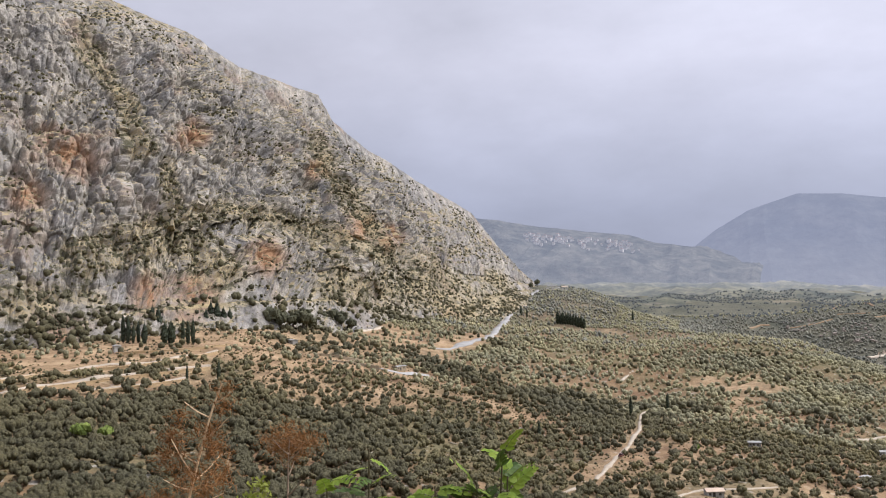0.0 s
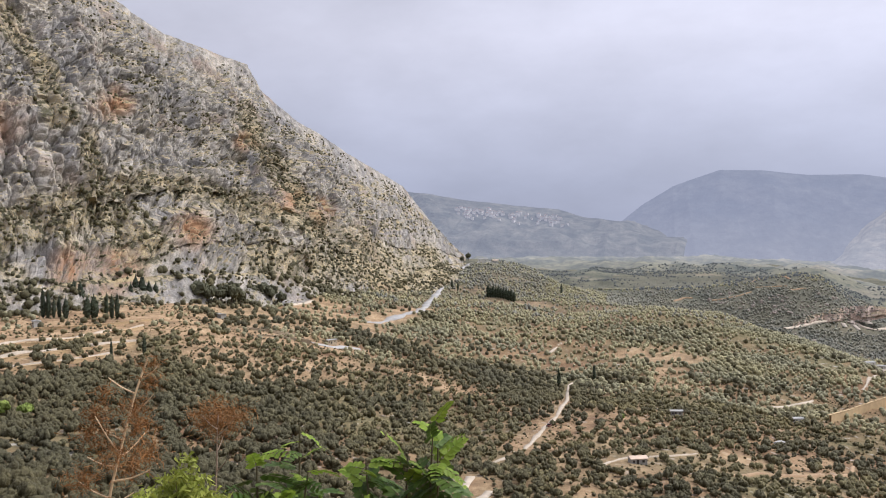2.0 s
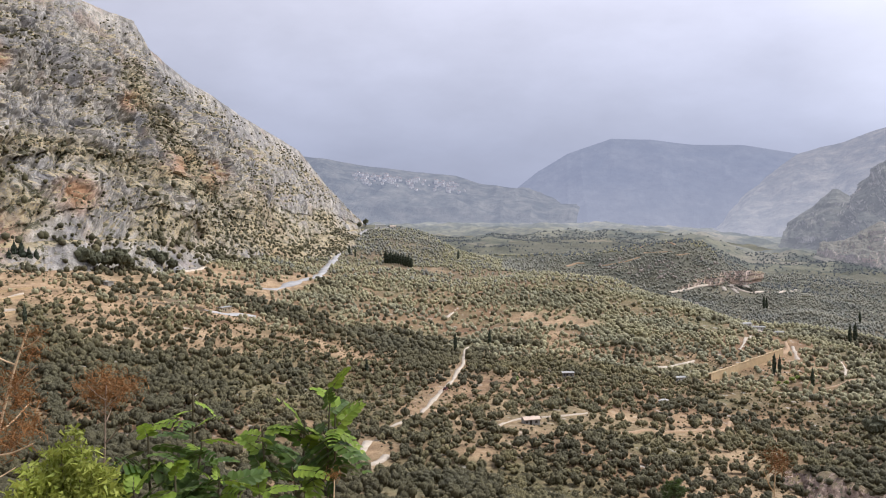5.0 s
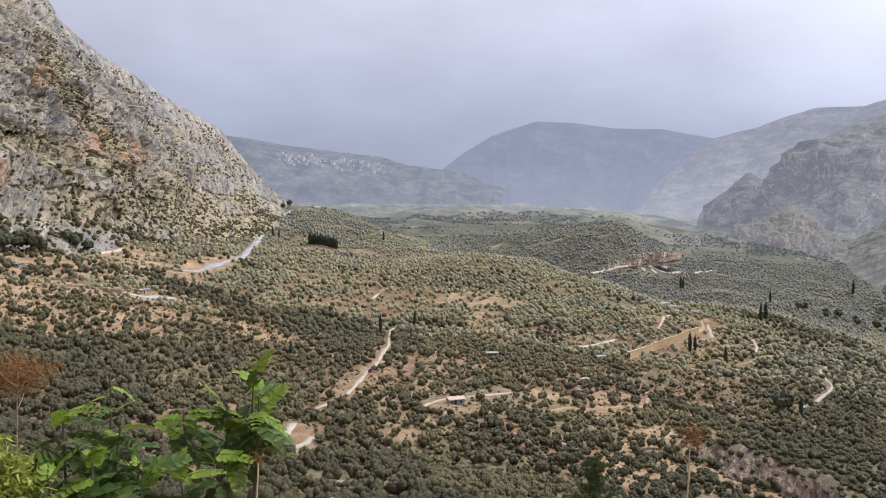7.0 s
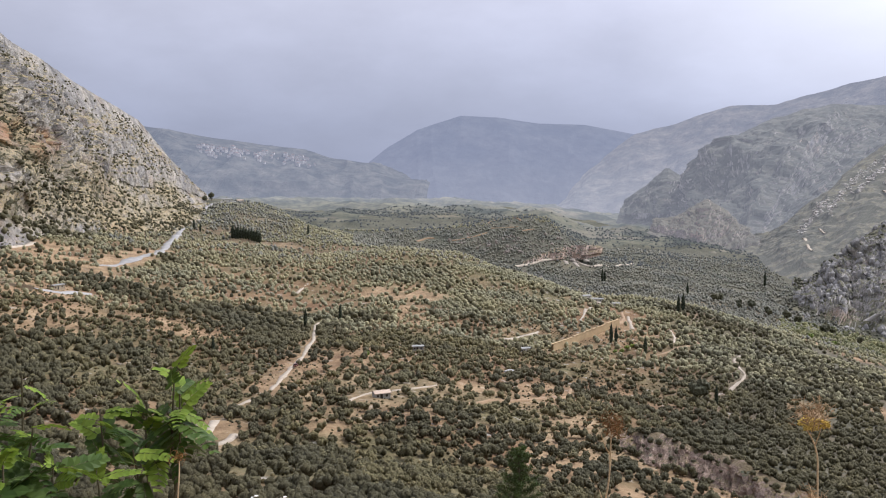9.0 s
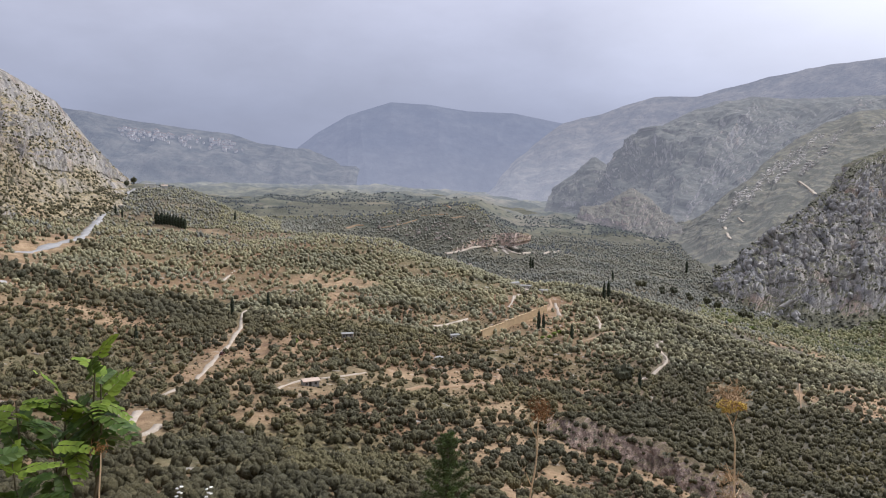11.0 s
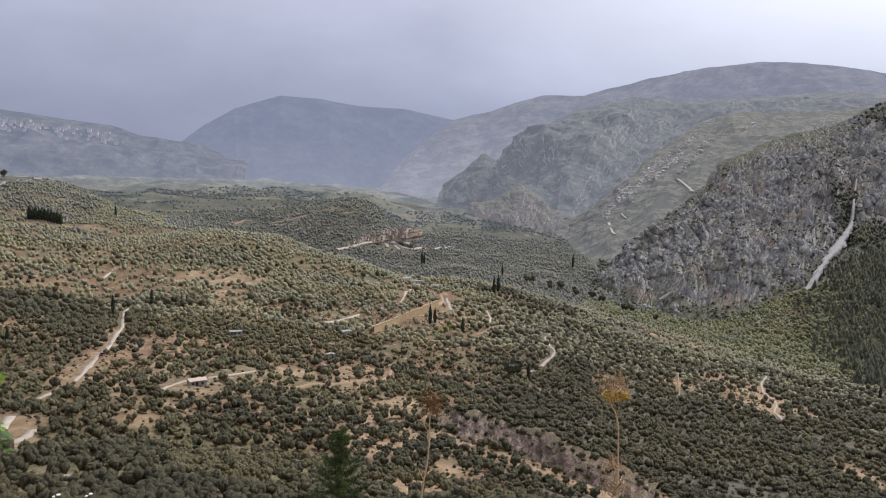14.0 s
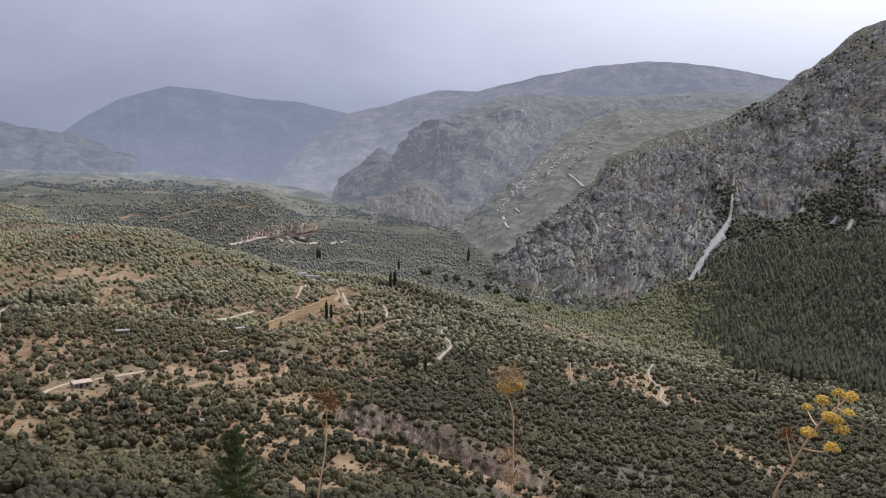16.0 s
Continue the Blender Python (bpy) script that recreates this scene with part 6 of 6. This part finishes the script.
GREEN_STEM = plain_material("brown_green_stem", (0.10, 0.085, 0.05), 0.3, 20.0)
FIR = leaf_material("fir_needles", (0.040, 0.065, 0.020), (0.095, 0.125, 0.038), 0.6, 0.25)


def at_eye(bearing, rise, distance):
    return np.array(spot(bearing, rise, distance))


def ground_under(bearing, distance):
    b = math.radians(bearing)
    x, y = distance * math.sin(b), distance * math.cos(b)
    return np.array((x, y, float(ground_z(x, y))))


def seed_head(g, radius, rays=44):
    """Rays that spread from one point, each with a small ragged seed cluster."""
    stems, seeds = [], []
    for k in range(rays):
        z = 1 - 1.25 * (k + 0.5) / rays
        a = k * 2.39996
        s = math.sqrt(max(0, 1 - z * z))
        tip = np.array((s * math.cos(a), s * math.sin(a), z * 0.7)) * radius * g.uniform(0.85, 1.08)
        stems.append(tube([(0, 0, -radius * 0.6), tip * 0.5, tip], (0.0016, 0.0012, 0.001), 3))
        for j in range(3):
            seeds.append((ICO_V * radius * 0.19 * (1 + g.uniform(-0.4, 0.4, (12, 1))) + tip + g.normal(0, radius * 0.12, 3), ICO_F))
    return joined(stems), joined(seeds)


def fluff(g, radius, count, long=0.035, wide=0.0035):
    """A loose cloud of thin dry leaf threads."""
    c = g.normal(0, 0.45, (count, 3)) * radius * (1, 1, 0.75)
    d = g.normal(0, 1, (count, 3))
    d /= np.linalg.norm(d, axis=1)[:, None]
    e = np.cross(d, g.normal(0, 1, (count, 3)))
    e /= np.linalg.norm(e, axis=1)[:, None]
    l, w = long * g.uniform(0.5, 1.3, (count, 1)), wide * g.uniform(0.6, 1.4, (count, 1))
    v = np.stack([c - d * l + e * w, c - d * l - e * w, c + d * l + e * w * 0.4], 1)
    return v.reshape(-1, 3), np.arange(count * 3).reshape(-1, 3)


def giant_fennel(label, line, distance, thick, branches, heads, head_size, stalk_mat, head_mat, clouds=(), seed=0, cloud_mat=None):
    """A dry giant fennel: a jointed stalk from the ground up the line of (bearing, rise), side stems and seed heads."""
    g = np.random.default_rng(seed)
    foot = ground_under(line[0][0], distance)
    t = thing("giant_fennel", label, "plant", "dry giant fennels", Matrix.Translation(foot))
    pts = [at_eye(b, r, distance) - foot for b, r in line]
    pts = smooth_line([np.array((0, 0, -0.1))] + pts, 0.05)
    pts = pts + 0.006 * np.stack([np.sin(pts[:, 2] * 9), np.cos(pts[:, 2] * 7), 0 * pts[:, 2]], -1)
    h = np.linspace(0, 1, len(pts))
    joints = 1 + 0.25 * np.exp(-((pts[:, 2] % 0.42) / 0.02) ** 2)
    part("stalk", tube(pts, thick * (1 - 0.62 * h) * joints, 8), stalk_mat, t)
    for (b0, r0), (b1, r1) in branches:
        a, c = at_eye(b0, r0, distance) - foot, at_eye(b1, r1, distance + g.uniform(-0.25, 0.25)) - foot
        m = (a + c) / 2 + np.array((0, 0, -0.05 * np.linalg.norm(c - a)))
        part("side_stem", tube(smooth_line([a, m, c], 0.04), np.linspace(thick * 0.42, thick * 0.2, len(smooth_line([a, m, c], 0.04))), 6), stalk_mat, t)
    for b, r in heads:
        rays, seeds = seed_head(g, head_size * g.uniform(0.8, 1.15))
        at = at_eye(b, r, distance + g.uniform(-0.15, 0.15)) - foot
        u = part("seed_head", (seeds[0] + at, seeds[1]), head_mat, t, "ragged dry seed cluster")
        part("ray", (rays[0] + at, rays[1]), stalk_mat, u)
    for b, r, size, n in clouds:
        v, f = fluff(g, size * 0.8, int(n * 0.95))
        part("dry_foliage", (v + at_eye(b, r, distance + g.uniform(-0.2, 0.2)) - foot, f), cloud_mat or RUST, t, "rust-brown thread-like dry foliage")
    return t


giant_fennel("dry giant fennel with golden seed heads", [(42.0, -24), (42.7, -19.72), (43.63, -17.84), (44.56, -16.09), (45.52, -14.7), (46.68, -13.35)], 5.2, 0.013,
             [((43.7, -17.7), (43.19, -16.05)), ((44.2, -16.8), (45.87, -16.65)), ((44.56, -16.09), (44.40, -15.86)), ((45.0, -15.4), (44.31, -14.45)), ((45.3, -15.0), (45.14, -13.95)), ((45.5, -14.7), (46.35, -15.41)),
              ((45.8, -14.4), (45.94, -14.87)), ((46.0, -14.1), (46.63, -14.4)), ((46.1, -14.0), (46.05, -13.35))],
             [(44.31, -14.33), (45.14, -13.81), (46.05, -13.24), (46.75, -13.41), (46.63, -14.36), (45.94, -14.87), (44.48, -15.86), (45.87, -16.55), (46.35, -15.41), (45.6, -14.75)], 0.033, STRAW, GOLD,
             [(43.19, -16.0, 0.05, 60)], 1)
giant_fennel("tall dry fennel with two orange seed heads", [(25.5, -26), (25.53, -21.65), (25.5, -18.73), (25.52, -16.55), (25.15, -15.5), (24.75, -15.0)], 6.0, 0.011,
             [((25.3, -15.9), (25.62, -14.8)), ((25.5, -19.2), (25.0, -18.2)), ((25.5, -20.4), (25.9, -19.6))], [(24.58, -14.7), (24.85, -14.55), (25.5, -14.62), (25.75, -14.7), (25.2, -14.75), (25.05, -14.9)], 0.036, STRAW, GOLD,
             [(25.1, -14.0, 0.16, 260), (25.2, -19.0, 0.12, 120), (25.4, -20.4, 0.13, 140)], 2, BEIGE)
giant_fennel("bare dry fennel stalk with a rusty top", [(12.0, -26), (12.1, -21.92), (12.45, -19.01), (12.68, -15.95)], 7.0, 0.013,
             [((12.5, -17.6), (11.9, -16.4)), ((12.2, -20.6), (11.8, -19.8))], [], 0.03, STRAW, RUST, [(12.6, -15.6, 0.15, 260), (12.9, -16.1, 0.10, 90)], 3)
giant_fennel("dry giant fennel with rust-brown foliage", [(-38.2, -20), (-37.84, -16.15), (-37.15, -13.21), (-36.29, -9.91), (-35.26, -6.86)], 6.5, 0.017,
             [((-37.2, -13.4), (-38.9, -12.6)), ((-37.0, -12.6), (-38.4, -10.2)), ((-37.1, -12.9), (-35.4, -11.4)), ((-37.4, -14.2), (-35.2, -13.75)), ((-36.8, -11.8), (-38.0, -10.9)), ((-36.4, -10.4), (-34.9, -9.1)),
              ((-36.0, -9.0), (-37.6, -7.9)), ((-35.7, -8.1), (-34.6, -7.4)), ((-37.6, -15.2), (-39.4, -14.0)), ((-37.7, -15.6), (-36.2, -15.0))], [], 0.04, STRAW, RUST,
             [(-38.4, -11.4, 0.20, 330), (-36.1, -9.9, 0.17, 260), (-35.5, -12.7, 0.22, 360), (-37.7, -8.8, 0.14, 120), (-39.3, -13.9, 0.2, 300), (-35.8, -11.0, 0.16, 240), (-35.1, -8.3, 0.12, 110), (-38.4, -10.1, 0.16, 220), (-37.3, -12.6, 0.2, 260), (-34.9, -7.2, 0.11, 90), (-36.6, -13.6, 0.18, 240)], 4)
giant_fennel("withered fennel with a dark rust crown", [(-31.3, -21), (-31.23, -16.54), (-31.07, -13.46), (-30.95, -10.67)], 8.0, 0.015,
             [((-31.0, -12.4), (-31.6, -12.0)), ((-31.0, -12.9), (-30.6, -11.9)), ((-31.0, -12.0), (-29.8, -10.9)), ((-31.0, -11.6), (-32.0, -10.6)), ((-31.1, -14.2), (-30.2, -13.2))], [], 0.04, GREY_STALK, RUST,
             [(-30.8, -10.9, 0.26, 520), (-31.9, -10.6, 0.22, 380), (-29.8, -10.8, 0.22, 380), (-31.0, -11.6, 0.24, 300), (-31.0, -9.8, 0.14, 120)], 5)
giant_fennel("short straw-coloured dry stalk", [(-16.7, -23), (-16.68, -19.8), (-16.6, -17.6)], 7.0, 0.013, [], [], 0.03, STRAW, RUST, [(-16.6, -17.3, 0.08, 60)], 6)


def leaf_models(count, pairs, seed):
    """Feather-shaped leaves one metre long: a midrib with paired, pointed, folded leaflets."""
    g = np.random.default_rng(seed)
    made = []
    for k in range(count):
        droop = g.uniform(0.25, 0.55)
        x = np.linspace(0, 1, 12)
        rib = np.stack([x, 0.06 * np.sin(x * 2.2 + k), 0.18 * x - droop * x ** 2], -1)
        pieces = []
        for i in range(pairs):
            f = 0.16 + 0.84 * i / (pairs - 1)
            c = np.array([np.interp(f, x, rib[:, j]) for j in range(3)])
            size = 0.29 * math.sin(min(1, 0.35 + f * 0.62) * math.pi * 0.92) ** 0.6 * g.uniform(0.85, 1.1)
            for s in (-1, 1):
                sweep = math.radians(g.uniform(55, 75) - 25 * f)
                d = np.array((math.cos(sweep), s * math.sin(sweep), -0.22 + g.uniform(-0.15, 0.15)))
                w = np.cross(d, (0, 0, 1))
                w = w / np.linalg.norm(w) * size * 0.40
                up_ = np.array((0, 0, size * 0.05))
                v = np.array([c, c + d * size * 0.35 + w + up_, c + d * size * 0.75 + w * 0.7 + up_, c + d * size, c + d * size * 0.75 - w * 0.7 + up_, c + d * size * 0.35 - w + up_, c + d * size * 0.5])
                pieces.append((v, np.array([(0, 1, 6), (1, 2, 6), (2, 3, 6), (3, 4, 6), (4, 5, 6), (5, 0, 6)])))
        made.append((joined(pieces), tube(rib, np.linspace(0.008, 0.003, 12), 4)))
    return made


LEAVES = leaf_models(5, 7, 8)
LEAF_MESH = {(k, m.name): arrays_mesh("leaf", *LEAVES[k][0], m) for k in range(5) for m in (GREEN, LIME)}
RIB_MESH = [arrays_mesh("midrib", *LEAVES[k][1], GREEN_STEM) for k in range(5)]


def sapling(bearing, top, distance, leaves, spread, size, seed, low=0.25, stem_mat=None, label="young tree with fresh green feather-shaped leaves"):
    """A young tree of heaven: a thin leaning stem with long feathered leaves round its upper part."""
    g = np.random.default_rng(seed)
    foot = ground_under(bearing, distance)
    head = at_eye(bearing + g.uniform(-0.3, 0.3), top, distance)
    t = thing("tree_of_heaven", label, "sapling", "saplings on the bank", Matrix.Translation(foot))
    tall = head - foot
    stem = smooth_line([np.array((0, 0, -0.2)), tall * 0.35 + g.normal(0, 0.06, 3), tall * 0.7 + g.normal(0, 0.05, 3), tall], 0.08)
    part("stem", tube(stem, np.linspace(0.022, 0.007, len(stem)), 7), stem_mat or GREEN_STEM, t)
    for k in range(leaves):
        f = 1 - low * ((k + 0.5) / leaves) ** 0.8
        p = np.array([np.interp(f, np.linspace(0, 1, len(stem)), stem[:, j]) for j in range(3)])
        s = size * g.uniform(0.75, 1.15) * (0.75 + spread * (1 - f) / low)
        young = k < max(2, leaves * 0.18) or g.uniform() < 0.08
        m = LIME if young else GREEN
        n = int(g.integers(0, 5))
        leaf = part("leaf", LEAF_MESH[(n, m.name)], m, t, "yellow-green young leaf" if young else "")
        leaf.matrix_basis = Matrix.Translation(p) @ Matrix.Rotation(k * 2.4 + g.uniform(-0.5, 0.5), 4, "Z") @ Matrix.Rotation(-g.uniform(-0.75, 0.75) - (0.30 if young else 0), 4, "Y") @ Matrix.Rotation(g.uniform(-0.9, 0.9), 4, "X") @ Matrix.Scale(s, 4)
        part("midrib", RIB_MESH[n], GREEN_STEM, leaf)


for n, (b, top, d, leaves, size) in enumerate(((-16.9, -11.5, 8.0, 8, 0.34), (-16.7, -13.4, 8.0, 13, 0.44), (-18.3, -13.8, 8.1, 11, 0.42), (-21.2, -14.0, 8.2, 12, 0.42), (-25.9, -11.5, 7.6, 6, 0.28), (-28.6, -13.3, 7.2, 12, 0.40),
                                               (-27.2, -16.6, 7.0, 15, 0.42), (-24.2, -17.0, 7.3, 14, 0.42), (-21.8, -18.0, 7.4, 10, 0.40), (-29.5, -17.2, 6.8, 12, 0.40), (-25.4, -14.4, 7.4, 8, 0.34), (-19.2, -16.6, 7.7, 8, 0.38))):
    sapling(b, top, d, leaves, 0.45, size, 100 + n, 0.20)


def feathery_shrub(bearing, top, distance, width, seed, label):
    """An upright shrub of many fine yellow-green sprays on thin stems."""
    g = np.random.default_rng(seed)
    foot = ground_under(bearing, distance)
    high = at_eye(bearing, top, distance)[2] - foot[2]
    t = thing("feathery_shrub", label, "shrub", "", Matrix.Translation(foot))
    stems, sprays = [], []
    for k in range(26):
        a = k * 2.4
        f = math.sqrt((k + 0.5) / 26)
        tip = np.array((width * f * math.cos(a), width * f * math.sin(a), high * (1 - 0.34 * f ** 1.6) * g.uniform(0.92, 1.02)))
        line = smooth_line([np.array((0.1 * math.cos(a), 0.1 * math.sin(a), 0)), tip * (0.75, 0.75, 0.5), tip], 0.12)
        stems.append(tube(line, np.linspace(0.012, 0.003, len(line)), 4))
        for q in line[len(line) // 2:]:
            v, fc = fluff(g, 0.11, 60, 0.035, 0.013)
            sprays.append((v + q, fc))
    part("stem", joined(stems), GREEN_STEM, t)
    part("foliage", joined(sprays), YELLOW_GREEN, t)


feathery_shrub(-33.2, -13.4, 7.0, 0.36, 31, "yellow-green feathery shrub on the bank")
feathery_shrub(-35.4, -15.2, 6.8, 0.30, 32, "low yellow-green feathery shrub")
feathery_shrub(-31.8, -15.4, 6.6, 0.26, 33, "small yellow-green feathery shrub")


def fir(bearing, top, distance, seed):
    """The top of a young fir: whorls of drooping sprays thick with needles."""
    g = np.random.default_rng(seed)
    foot = ground_under(bearing, distance)
    high = at_eye(bearing, top, distance)[2] - foot[2]
    t = thing("young_fir", "dark green young fir below the viewpoint", "tree", "", Matrix.Translation(foot))
    part("trunk", tube([(0, 0, -0.2), (0, 0, high * 0.5), (0, 0, high)], (0.08, 0.05, 0.008), 8), BARK, t)
    for k in range(64):
        f = (k + 0.5) / 64
        z = high * (1 - 0.52 * f)
        long = 0.09 + 0.55 * f ** 0.85 * g.uniform(0.75, 1.2)
        a = k * 2.4 + g.uniform(-0.3, 0.3)
        tip = np.array((long * math.cos(a), long * math.sin(a), long * g.uniform(0.15, 0.55)))
        line = smooth_line([np.zeros(3), tip * (0.5, 0.5, 0.3), tip], 0.05)
        rib = tube(line, np.linspace(0.010, 0.003, len(line)), 4)
        b = part("branch", (rib[0] + (0, 0, z), rib[1]), BARK, t)
        needles = [(lambda vf, q=q: (vf[0] + q + (0, 0, z), vf[1]))(fluff(g, 0.055, 44, 0.032, 0.005)) for q in line[1:]]
        part("needles", joined(needles), FIR, b)


fir(6.35, -17.5, 14.0, 41)


def flower_spike(bearing, top, distance, seed):
    """A slim stem with small white flowers up its end."""
    g = np.random.default_rng(seed)
    foot = ground_under(bearing, distance)
    tall = at_eye(bearing, top, distance) - foot
    t = thing("flower_spike", "slim stem with small white flowers", "flower", "white flower spikes", Matrix.Translation(foot))
    part("stem", tube([np.array((0, 0, -0.05)), tall * 0.5 + (0.02, 0, 0), tall], (0.006, 0.005, 0.003), 6), GREEN_STEM, t)
    for k in range(9):
        a, at = k * 2.4, tall * (1 - 0.014 * k) + (0, 0, 0.0)
        petals = [(ICO_V * (0.007, 0.007, 0.004) * (1 + g.uniform(-0.3, 0.3, (12, 1))) + at + (0.014 * math.cos(a) + 0.006 * math.cos(j * 1.26), 0.014 * math.sin(a) + 0.006 * math.sin(j * 1.26), 0), ICO_F) for j in range(5)]
        part("flower", joined(petals), PETAL, t)


PETAL = plain_material("white_petal", (0.78, 0.77, 0.72), 0.08, 40.0)
flower_spike(-11.8, -20.1, 5.0, 71)
flower_spike(-9.9, -20.3, 5.2, 72)
